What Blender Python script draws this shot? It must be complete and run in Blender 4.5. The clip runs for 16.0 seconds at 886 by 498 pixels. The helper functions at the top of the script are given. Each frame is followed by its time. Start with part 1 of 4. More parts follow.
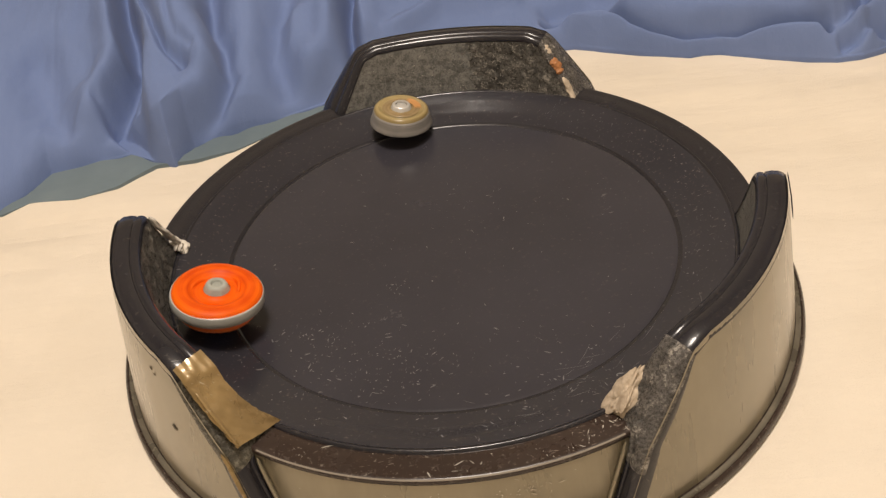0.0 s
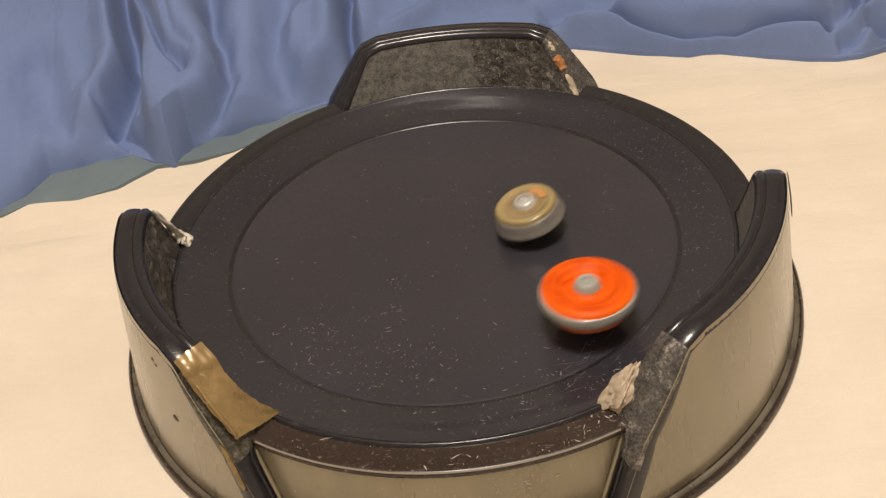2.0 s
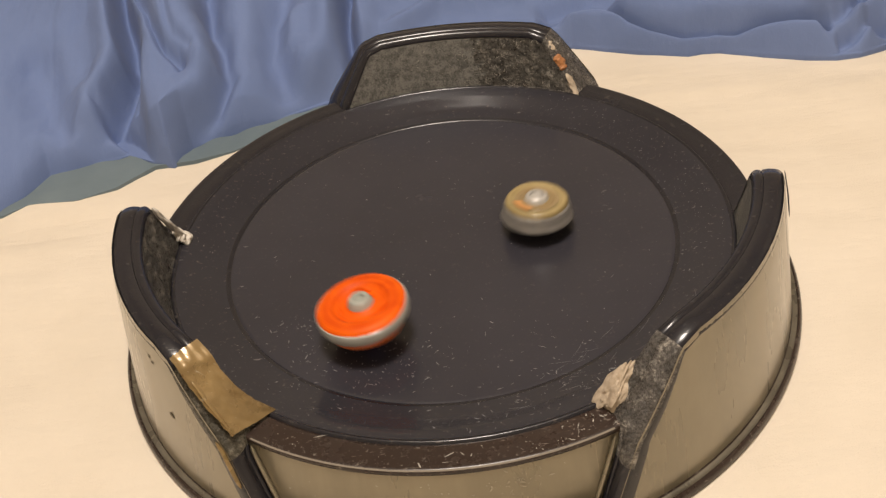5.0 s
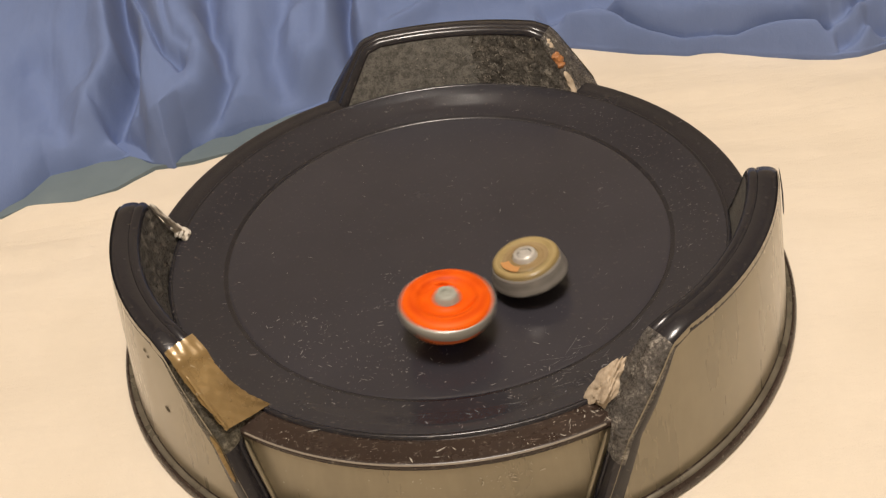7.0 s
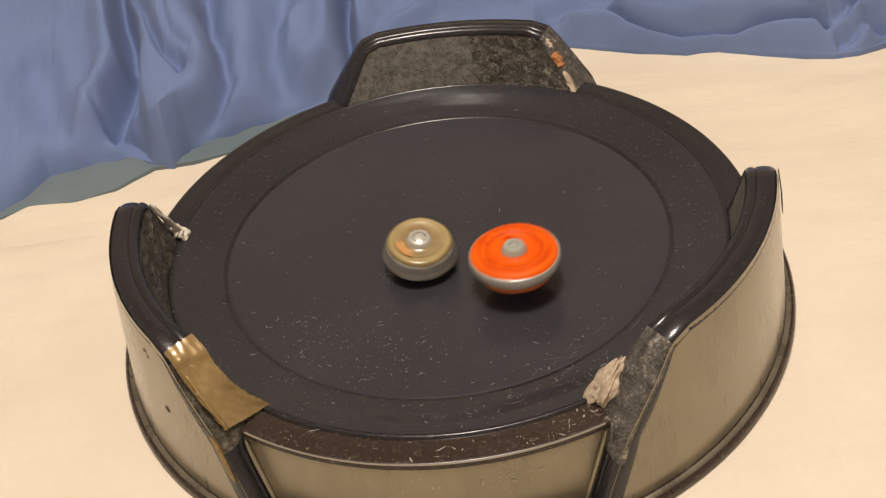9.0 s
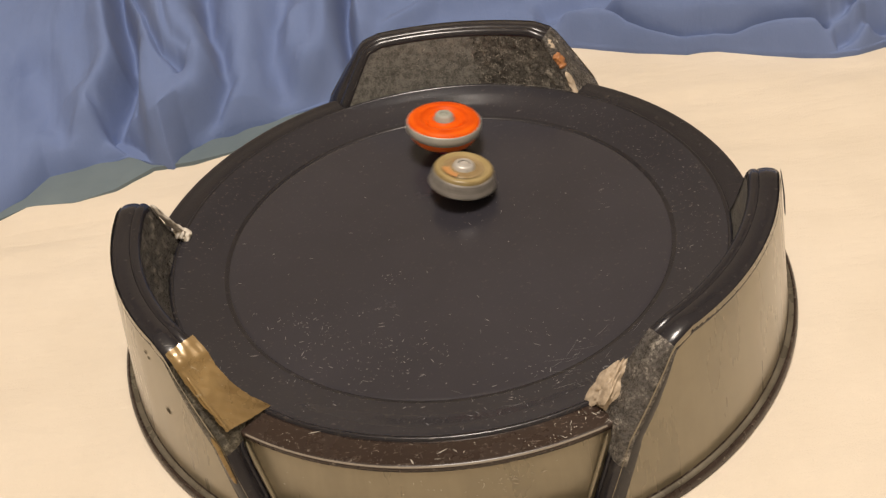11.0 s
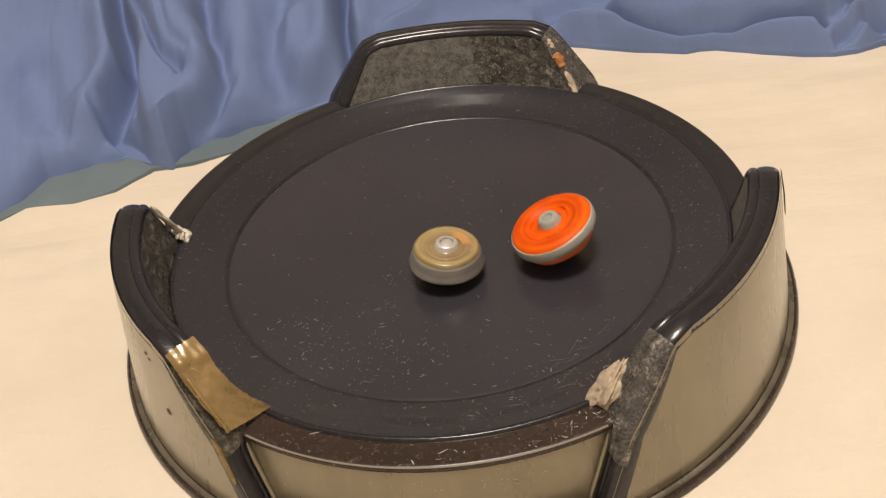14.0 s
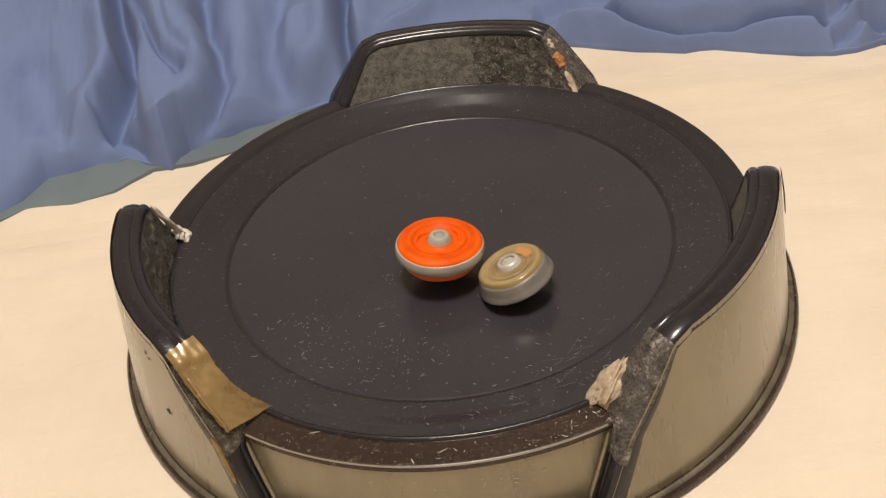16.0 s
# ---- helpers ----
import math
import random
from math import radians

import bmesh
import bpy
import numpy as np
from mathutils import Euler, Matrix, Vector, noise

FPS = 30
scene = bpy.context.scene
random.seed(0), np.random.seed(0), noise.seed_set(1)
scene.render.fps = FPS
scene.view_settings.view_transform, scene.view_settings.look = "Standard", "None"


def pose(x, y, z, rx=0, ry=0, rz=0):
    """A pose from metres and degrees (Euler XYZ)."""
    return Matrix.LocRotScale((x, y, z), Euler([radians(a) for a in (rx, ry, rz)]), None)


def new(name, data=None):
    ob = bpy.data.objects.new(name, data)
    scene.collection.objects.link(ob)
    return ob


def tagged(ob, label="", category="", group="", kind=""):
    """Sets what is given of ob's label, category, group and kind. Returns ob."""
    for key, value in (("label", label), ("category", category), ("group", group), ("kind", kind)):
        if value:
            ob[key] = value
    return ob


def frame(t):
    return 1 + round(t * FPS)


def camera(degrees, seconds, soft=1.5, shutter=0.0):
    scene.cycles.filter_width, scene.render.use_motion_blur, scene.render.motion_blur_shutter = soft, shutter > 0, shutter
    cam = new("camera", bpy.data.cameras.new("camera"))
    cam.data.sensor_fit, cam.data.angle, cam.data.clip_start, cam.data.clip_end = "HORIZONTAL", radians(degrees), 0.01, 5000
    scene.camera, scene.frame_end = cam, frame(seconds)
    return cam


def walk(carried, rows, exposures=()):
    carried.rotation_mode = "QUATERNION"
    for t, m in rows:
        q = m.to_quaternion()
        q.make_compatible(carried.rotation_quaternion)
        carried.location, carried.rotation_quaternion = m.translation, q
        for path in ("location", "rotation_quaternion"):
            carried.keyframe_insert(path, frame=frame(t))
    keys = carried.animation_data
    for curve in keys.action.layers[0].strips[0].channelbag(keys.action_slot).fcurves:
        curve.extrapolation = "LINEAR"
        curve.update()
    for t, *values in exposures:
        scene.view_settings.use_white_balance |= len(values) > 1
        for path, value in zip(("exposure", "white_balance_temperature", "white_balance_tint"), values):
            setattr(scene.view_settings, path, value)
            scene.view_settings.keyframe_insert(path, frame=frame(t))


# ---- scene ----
cam = camera(50.0, 16.0, soft=1.35, shutter=0.18)
walk(cam, [
    (0.0, pose(0.0000, -0.4450, 0.3809, 51.240, 6.385, -4.533)),
    (4.0, pose(0.0000, -0.4450, 0.3809, 51.209, 6.532, -4.691)),
    (8.0, pose(0.0000, -0.4450, 0.3809, 51.178, 6.679, -4.849)),
    (12.0, pose(0.0000, -0.4450, 0.3809, 51.146, 6.826, -5.007)),
    (16.0, pose(0.0000, -0.4450, 0.3809, 51.114, 6.973, -5.166)),
], exposures=[(0.0, 0.0), (16.0, 0.0)])

# ---------------------------------------------------------------- light
world = bpy.data.worlds.new("room_air")
scene.world = world
world.use_nodes = True
world.node_tree.nodes["Background"].inputs[0].default_value = (1.0, 0.90, 0.76, 1)
world.node_tree.nodes["Background"].inputs[1].default_value = 0.05

# unseen sources: main lamp overhead, tiny rear one added for the back slope's glow
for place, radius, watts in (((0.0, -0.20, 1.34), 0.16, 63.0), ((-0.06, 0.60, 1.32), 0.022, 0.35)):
    lamp = bpy.data.lights.new("overhead_lamp", "POINT")
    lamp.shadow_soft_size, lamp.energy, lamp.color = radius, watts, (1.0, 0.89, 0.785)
    new("overhead_lamp", lamp).location = place


# ---------------------------------------------------------------- materials
def material(name, color, rough=0.5, metal=0.0, spec=0.5, coat=0.0):
    m = bpy.data.materials.new(name)
    m.use_nodes = True
    b = m.node_tree.nodes["Principled BSDF"]
    b.inputs["Base Color"].default_value = (*color, 1)
    b.inputs["Roughness"].default_value = rough
    b.inputs["Metallic"].default_value = metal
    b.inputs["Specular IOR Level"].default_value = spec
    b.inputs["Coat Weight"].default_value = coat
    b.inputs["Coat Roughness"].default_value = 0.12
    return m


class Net:
    """Short ways to wire a material's nodes."""

    def __init__(self, m):
        self.t = m.node_tree
        self.b = self.t.nodes["Principled BSDF"]

    def node(self, kind, **values):
        n = self.t.nodes.new(kind)
        for key, value in values.items():
            n.inputs[key].default_value = value
        return n

    def link(self, a, b):
        self.t.links.new(a, b)

    def coords(self, scale=(1, 1, 1), turn=(0, 0, 0)):
        c = self.node("ShaderNodeTexCoord")
        m = self.node("ShaderNodeMapping")
        m.inputs["Scale"].default_value = scale
        m.inputs["Rotation"].default_value = turn
        self.link(c.outputs["Object"], m.inputs["Vector"])
        return m.outputs["Vector"]

    def noise(self, scale, detail=4.0, rough=0.6, vec=None):
        n = self.node("ShaderNodeTexNoise", Scale=scale, Detail=detail, Roughness=rough)
        self.link(vec or self.coords(), n.inputs["Vector"])
        return n.outputs["Fac"]

    def ramp(self, fac, *stops):
        r = self.node("ShaderNodeValToRGB")
        e = r.color_ramp.elements
        while len(e) < len(stops):
            e.new(0.5)
        for k, (at, c) in enumerate(stops):
            e[k].position = at
            e[k].color = (*c, 1) if isinstance(c, tuple) else (c, c, c, 1)
        self.link(fac, r.inputs["Fac"])
        return r.outputs["Color"]

    def mix(self, fac, a, b):
        n = self.t.nodes.new("ShaderNodeMix")
        n.data_type = "RGBA"
        for value, slot in ((fac, 0), (a, 6), (b, 7)):
            if isinstance(value, tuple):
                n.inputs[slot].default_value = (*value, 1)
            elif isinstance(value, float):
                n.inputs[slot].default_value = value
            else:
                self.link(value, n.inputs[slot])
        return n.outputs[2]

    def math(self, op, a, b):
        n = self.t.nodes.new("ShaderNodeMath")
        n.operation = op
        for value, slot in ((a, 0), (b, 1)):
            if isinstance(value, float):
                n.inputs[slot].default_value = value
            else:
                self.link(value, n.inputs[slot])
        return n.outputs[0]

    def bump(self, height, strength, distance):
        n = self.node("ShaderNodeBump", Strength=strength, Distance=distance)
        self.link(height, n.inputs["Height"])
        self.link(n.outputs["Normal"], self.b.inputs["Normal"])

    def color(self, out):
        self.link(out, self.b.inputs["Base Color"])

    def rough(self, out):
        self.link(out, self.b.inputs["Roughness"])


def scratches(net, low, size=1.0):
    """Thin pale nicks in three directions, gathered in patches."""
    total = None
    for turn, stretch, scale in ((0.5, 9.0, 60.0), (2.0, 7.0, 75.0), (1.2, 2.2, 190.0)):
        v = net.coords((1.0, stretch, 1.0), (0, 0, turn))
        n = net.noise(scale / size, 2.0, 0.5, v)
        s = net.ramp(n, (low, 0.0), (low + 0.05, 1.0))
        total = s if total is None else net.math("MAXIMUM", total, s)
    patch = net.ramp(net.noise(16.0, 3.0), (0.44, 0.03), (0.62, 1.0))
    return net.math("MULTIPLY", total, patch)


def black_plastic(name, base, rough, low, pale, size=1.0, dust=0.25, spec=0.5, relief=0.12):
    m = material(name, base, rough, spec=spec)
    net = Net(m)
    big = net.noise(9.0, 5.0)
    tone = net.mix(net.ramp(big, (0.35, 0.0), (0.7, 1.0)), base, tuple(c * 1.22 + 0.001 for c in base))
    dusty = net.ramp(net.noise(420.0, 2.0, 0.7), (0.62, 0.0), (0.78, dust))
    tone = net.mix(dusty, tone, (0.22, 0.19, 0.16))
    marks = scratches(net, low, size)
    net.color(net.mix(marks, tone, pale))
    r = net.ramp(net.noise(34.0, 6.0, 0.7), (0.3, rough * 0.65), (0.75, min(1.0, rough * 1.55)))
    net.rough(net.mix(marks, r, (0.75, 0.75, 0.75)))
    net.bump(net.noise(260.0, 3.0), relief, 0.0006)
    return m


FLOOR = black_plastic("scratched_black_plastic", (0.0310, 0.0295, 0.0365), 0.195, 0.775, (0.11, 0.10, 0.10), dust=0.15)
SLOPE = black_plastic("scuffed_black_plastic_band", (0.0255, 0.0243, 0.0295), 0.14, 0.745, (0.15, 0.14, 0.135), 0.8, 0.35, 0.40, 0.03)
BLACK = black_plastic("glossy_black_plastic", (0.0150, 0.0140, 0.0175), 0.20, 0.745, (0.20, 0.18, 0.165))
BROWN = black_plastic("worn_brown_black_plastic", (0.028, 0.0175, 0.0135), 0.25, 0.705, (0.21, 0.165, 0.135), 0.40, 0.9)


def scraped_plastic(name, dark, mid, pale, scale, rough, relief=0.6):
    """Black plastic scraped to grey, with pale chips and dark pits."""
    m = material(name, mid, rough)
    net = Net(m)
    rough_noise = net.noise(scale, 9.0, 0.78)
    fine = net.noise(scale * 5, 5.0, 0.7)
    both = net.math("ADD", net.math("MULTIPLY", rough_noise, 0.65), net.math("MULTIPLY", fine, 0.35))
    net.color(net.ramp(both, (0.36, dark), (0.48, mid), (0.545, tuple(c * 1.7 for c in mid)), (0.62, pale), (0.70, dark)))
    net.rough(net.ramp(fine, (0.35, rough * 0.6), (0.7, min(1.0, rough * 1.6))))
    net.bump(both, relief, 0.002)
    return m


SCUFF = scraped_plastic("scuffed_black_plastic", (0.070, 0.068, 0.060), (0.130, 0.126, 0.115), (0.220, 0.210, 0.185), 170.0, 0.38, 0.2)
SCUFF_DARK = scraped_plastic("chipped_black_plastic", (0.024, 0.022, 0.020), (0.072, 0.067, 0.059), (0.340, 0.310, 0.265), 120.0, 0.32, 0.5)
FILM = scraped_plastic("greyed_olive_film", (0.020, 0.018, 0.014), (0.048, 0.043, 0.032), (0.20, 0.18, 0.14), 120.0, 0.26)
SCRAPED = scraped_plastic("scraped_grey_black_plastic", (0.018, 0.016, 0.014), (0.070, 0.063, 0.056), (0.48, 0.44, 0.38), 150.0, 0.28, 0.9)


def panel_coat(name, low, high):
    m = material(name, high, 0.3, 0.45, coat=0.8)
    net = Net(m)
    net.b.inputs["Coat Roughness"].default_value = 0.28
    streak = net.noise(55.0, 4.0, 0.6, net.coords((1.0, 1.0, 0.12)))
    cloud = net.noise(24.0, 5.0, 0.65)
    both = net.math("ADD", net.math("MULTIPLY", streak, 0.6), net.math("MULTIPLY", cloud, 0.4))
    tone = net.mix(net.ramp(both, (0.36, 0.0), (0.64, 1.0)), low, high)
    net.color(tone)
    net.rough(net.ramp(streak, (0.3, 0.22), (0.75, 0.42)))
    return m


PANEL = panel_coat("olive_silver_panel", (0.205, 0.176, 0.118), (0.292, 0.251, 0.172))
GROOVE = panel_coat("dull_olive_groove", (0.120, 0.105, 0.078), (0.220, 0.195, 0.148))


def tape_film():
    m = material("golden_brown_tape", (0.45, 0.30, 0.12), 0.26, 0.25, 0.5, 0.4)
    net = Net(m)
    patch = net.ramp(net.noise(34.0, 6.0, 0.65), (0.35, 0.0), (0.7, 1.0))
    tone = net.mix(patch, (0.195, 0.128, 0.051), (0.33, 0.224, 0.095))
    marks = scratches(net, 0.70, 0.6)
    net.color(net.mix(marks, tone, (0.62, 0.55, 0.42)))
    net.rough(net.ramp(net.noise(70.0, 4.0), (0.3, 0.20), (0.7, 0.42)))
    crease = net.noise(48.0, 3.0, 0.6, net.coords((0.5, 1.6, 1.0), (0, 0, 0.7)))
    net.bump(crease, 0.3, 0.003)
    return m


TAPE = tape_film()


def broken_core():
    m = material("broken_cream_filler", (0.6, 0.5, 0.4), 0.85)
    net = Net(m)
    net.color(net.mix(net.ramp(net.noise(120.0, 6.0, 0.7), (0.35, 0.0), (0.65, 1.0)), (0.36, 0.285, 0.205), (0.66, 0.55, 0.42)))
    net.bump(net.noise(240.0, 5.0), 0.6, 0.0010)
    return m


FILLER = broken_core()
NICK = material("pale_worn_plastic", (0.150, 0.146, 0.150), 0.7)
CHIP = material("pale_grey_chipped_plastic", (0.42, 0.39, 0.34), 0.6)
FLAKE = material("white_flaked_paint", (0.66, 0.61, 0.53), 0.6)
STAIN = material("grey_smudge", (0.135, 0.110, 0.080), 0.55)
# pale colour that paints the highlight on the rim's outer edge
EDGE_GLINT = material("painted_edge_highlight", (0.26, 0.225, 0.185), 0.34)
RUST = material("orange_brown_glue", (0.40, 0.17, 0.06), 0.45)


def cloth(name, a, b, weave, wrinkle, distance, stretch=(0.35, 1.0, 1.0)):
    m = material(name, a, 0.9, spec=0.25)
    net = Net(m)
    net.b.inputs["Sheen Weight"].default_value = 0.05
    net.color(net.mix(net.ramp(net.noise(7.0, 5.0), (0.3, 0.0), (0.7, 1.0)), a, b))
    fine = net.noise(weave, 3.0, 0.7)
    crease = net.noise(wrinkle, 4.0, 0.55, net.coords(stretch))
    net.bump(net.math("ADD", net.math("MULTIPLY", fine, 0.12), crease), 0.5, distance)
    return m


CREAM = cloth("cream_cotton", (0.725, 0.640, 0.522), (0.795, 0.710, 0.592), 900.0, 30.0, 0.009)
BLUE = cloth("blue_cotton", (0.135, 0.187, 0.352), (0.163, 0.222, 0.408), 800.0, 60.0, 0.0025, (1.0, 0.4, 0.6))
TEAL = cloth("grey_green_strip", (0.125, 0.165, 0.19), (0.175, 0.22, 0.245), 800.0, 40.0, 0.002)
WALLPAINT = cloth("matt_wall_paint", (0.66, 0.61, 0.53), (0.71, 0.66, 0.57), 300.0, 20.0, 0.001)
BOARDS = cloth("brown_carpet", (0.20, 0.14, 0.09), (0.27, 0.19, 0.12), 300.0, 60.0, 0.004)


def spun_paint(name, a, b, rough, metal=0.0, coat=0.3, spec=0.5):
    """Moulded material with streaks that run round the axle."""
    m = material(name, a, rough, metal, spec, coat)
    net = Net(m)
    c = net.node("ShaderNodeTexCoord")
    sep = net.node("ShaderNodeSeparateXYZ")
    net.link(c.outputs["Object"], sep.inputs[0])
    r = net.math("SQRT", net.math("ADD", net.math("MULTIPLY", sep.outputs[0], sep.outputs[0]), net.math("MULTIPLY", sep.outputs[1], sep.outputs[1])), 0.0)
    join = net.node("ShaderNodeCombineXYZ")
    net.link(r, join.inputs[0])
    net.link(sep.outputs[2], join.inputs[1])
    rings = net.noise(420.0, 2.0, 0.5, join.outputs[0])
    wear = net.noise(90.0, 4.0)
    both = net.math("ADD", net.math("MULTIPLY", rings, 0.6), net.math("MULTIPLY", wear, 0.4))
    net.color(net.mix(net.ramp(both, (0.36, 0.0), (0.64, 1.0)), a, b))
    return m


ORANGE = spun_paint("bright_orange_plastic", (0.54, 0.046, 0.002), (0.86, 0.135, 0.005), 0.44, 0.0, 0.0, 0.12)
ORANGE_LOW = spun_paint("light_orange_plastic", (0.90, 0.16, 0.015), (0.95, 0.21, 0.03), 0.42, 0.0, 0.0)
BAND = spun_paint("pale_grey_alloy", (0.38, 0.37, 0.34), (0.50, 0.485, 0.44), 0.40, 0.1)
HUB = spun_paint("silver_grey_plastic", (0.27, 0.278, 0.245), (0.42, 0.422, 0.375), 0.42, 0.0, 0.0, 0.3)
BLUE_STEM = material("deep_blue_plastic", (0.05, 0.09, 0.70), 0.35)
RED_TIP = material("red_rubber", (0.55, 0.05, 0.06), 0.5)
GOLD = spun_paint("smoky_gold_plastic", (0.24, 0.175, 0.070), (0.42, 0.325, 0.155), 0.28)
STEEL = spun_paint("dull_steel", (0.195, 0.182, 0.166), (0.32, 0.300, 0.276), 0.44, 0.25, 0.0, 0.3)
BRIGHT = spun_paint("bright_steel", (0.46, 0.44, 0.41), (0.62, 0.60, 0.56), 0.34, 0.35, 0.0)
UMBER = spun_paint("smoky_umber_plastic", (0.20, 0.13, 0.055), (0.36, 0.27, 0.14), 0.25)
CORAL = material("coral_sticker", (0.50, 0.25, 0.09), 0.4)
DARK_TIP = material("black_plastic_tip", (0.02, 0.02, 0.02), 0.4)


# ---------------------------------------------------------------- mesh helpers
def part(name, bm, mat, parent, label=""):
    me = bpy.data.meshes.new(name)
    bmesh.ops.recalc_face_normals(bm, faces=bm.faces)
    bm.to_mesh(me)
    bm.free()
    me.materials.append(mat)
    for f in me.polygons:
        f.use_smooth = True
    me.set_sharp_from_angle(angle=radians(42))
    ob = new(name, me)
    ob.parent = parent
    if label:
        tagged(ob, label)
    return ob


def polar(r, deg, z):
    a = radians(deg)
    return (r * math.cos(a), r * math.sin(a), z)


def grid(bm, rows, close=False):
    """Faces over rows of points of equal length; close joins the last row to the first."""
    vs = [[bm.verts.new(p) for p in row] for row in rows]
    pairs = list(zip(vs, vs[1:])) + ([(vs[-1], vs[0])] if close else [])
    for a, b in pairs:
        for k in range(len(a) - 1):
            bm.faces.new((a[k], a[k + 1], b[k + 1], b[k]))
    return vs


def lathe(profile, steps=72, wave=None):
    """A turned solid from (radius, height) points; wave(angle, k) gives a factor on the radius of point k."""
    bm = bmesh.new()
    rows = []
    for i in range(steps):
        a = 360.0 * i / steps
        rows.append([polar(r * (wave(a, k) if wave else 1.0), a, z) for k, (r, z) in enumerate(profile)])
    grid(bm, rows, True)
    bmesh.ops.remove_doubles(bm, verts=bm.verts, dist=1e-6)
    return bm


def arc_sweep(profile, a0, a1, step=1.5):
    bm = bmesh.new()
    n = max(2, int((a1 - a0) / step))
    grid(bm, [[polar(r, a0 + (a1 - a0) * i / n, z) for r, z in profile] for i in range(n + 1)])
    return bm


def blend(x, pairs):
    """Piecewise straight curve through (x, y) pairs."""
    for (x0, y0), (x1, y1) in zip(pairs, pairs[1:]):
        if x <= x1:
            k = min(1.0, max(0.0, (x - x0) / (x1 - x0)))
            return y0 + (y1 - y0) * k
    return pairs[-1][1]


# ---------------------------------------------------------------- the room
def box(name, lo, hi, mat, kind="structure", label="", category=""):
    bm = bmesh.new()
    bmesh.ops.create_cube(bm, size=1)
    for v in bm.verts:
        v.co = [lo[k] + (v.co[k] + 0.5) * (hi[k] - lo[k]) for k in range(3)]
    return tagged(part(name, bm, mat, None), label, category, kind=kind)


box("floor", (-2.1, -1.9, -0.60), (2.1, 2.4, -0.50), BOARDS, label="brown carpeted bedroom floor", category="floor")
box("ceiling", (-2.1, -1.9, 2.30), (2.1, 2.4, 2.40), WALLPAINT, label="plain pale painted ceiling", category="ceiling")
for name, lo, hi in (("wall_north", (-2.1, 2.4, -0.6), (2.1, 2.5, 2.4)), ("wall_south", (-2.1, -2.0, -0.6), (2.1, -1.9, 2.4)),
                     ("wall_east", (2.1, -2.0, -0.6), (2.2, 2.5, 2.4)), ("wall_west", (-2.2, -2.0, -0.6), (-2.1, 2.5, 2.4))):
    box(name, lo, hi, WALLPAINT, label="plain pale painted bedroom wall", category="wall")


# ---------------------------------------------------------------- bed and cloth
def sheet_height(x, y):
    """Low ripples of the bed sheet; flat where the stadium stands."""
    flat = min(1.0, max(0.0, (math.hypot(x, y) - 0.205) / 0.05))
    z = 0.0030 * noise.noise((x * 4, y * 16, 0.3)) + 0.0040 * noise.noise((x * 7 + y * 3, y * 46, 4.0))
    return z * flat - 0.0024 * flat


def bed():
    top = bmesh.new()
    xs = [-0.95 + 1.9 * i / 210 for i in range(211)]
    ys = [-1.0 + 2.2 * j / 240 for j in range(241)]
    grid(top, [[(x, y, sheet_height(x, y)) for y in ys] for x in xs])
    thing = tagged(new("bed"), "bed with a smooth cream cotton fitted sheet", "bed")
    part("fitted_sheet", top, CREAM, thing, "cream cotton sheet with faint wrinkles")
    side = bmesh.new()
    bmesh.ops.create_cube(side, size=1)
    for v in side.verts:
        v.co = (v.co.x * 1.9, 0.1 + v.co.y * 2.2, -0.252 + v.co.z * 0.496)
    bmesh.ops.bevel(side, geom=[e for e in side.edges], offset=0.02, segments=3, affect="EDGES")
    part("mattress", side, CREAM, thing)


bed()

HEM = ((-0.75, 0.1), (-0.335, 0.14), (-0.312, 0.168), (-0.298, 0.192), (-0.262, 0.2), (-0.238, 0.204), (-0.218, 0.19), (-0.2005, 0.184), (-0.188, 0.204), (-0.165, 0.214), (-0.143, 0.22), (-0.06, 0.25), (0.05, 0.285), (0.127, 0.2822), (0.149, 0.2702), (0.199, 0.2462), (0.214, 0.2402), (0.226, 0.2412), (0.239, 0.2392), (0.251, 0.2332), (0.27, 0.2232), (0.305, 0.2082), (0.32, 0.2022), (0.338, 0.2022), (0.362, 0.2092), (0.75, 0.1))


def fold(x, d, height, after, before, *line):
    """A crest (or, below zero, a valley) of the cloth along a line of (across, behind the hem); after and before are its widths on its two sides."""
    best, side = np.full(x.shape, 1e9), np.zeros(x.shape)
    for (x0, y0), (x1, y1) in zip(line, line[1:]):
        dx, dy = x1 - x0, y1 - y0
        k = np.clip(((x - x0) * dx + (d - y0) * dy) / (dx * dx + dy * dy), 0.0, 1.0)
        px, py = x - x0 - k * dx, d - y0 - k * dy
        far = np.hypot(px, py)
        near = far < best
        turn = (dx * py - dy * px) / (math.hypot(dx, dy) * far + 1e-9)
        best, side = np.where(near, far, best), np.where(near, turn, side)
    u = np.clip(0.5 + 0.5 * side, 0.0, 1.0)
    q = best / (before + (after - before) * u * u * (3 - 2 * u))
    return height * np.exp(-q * q)


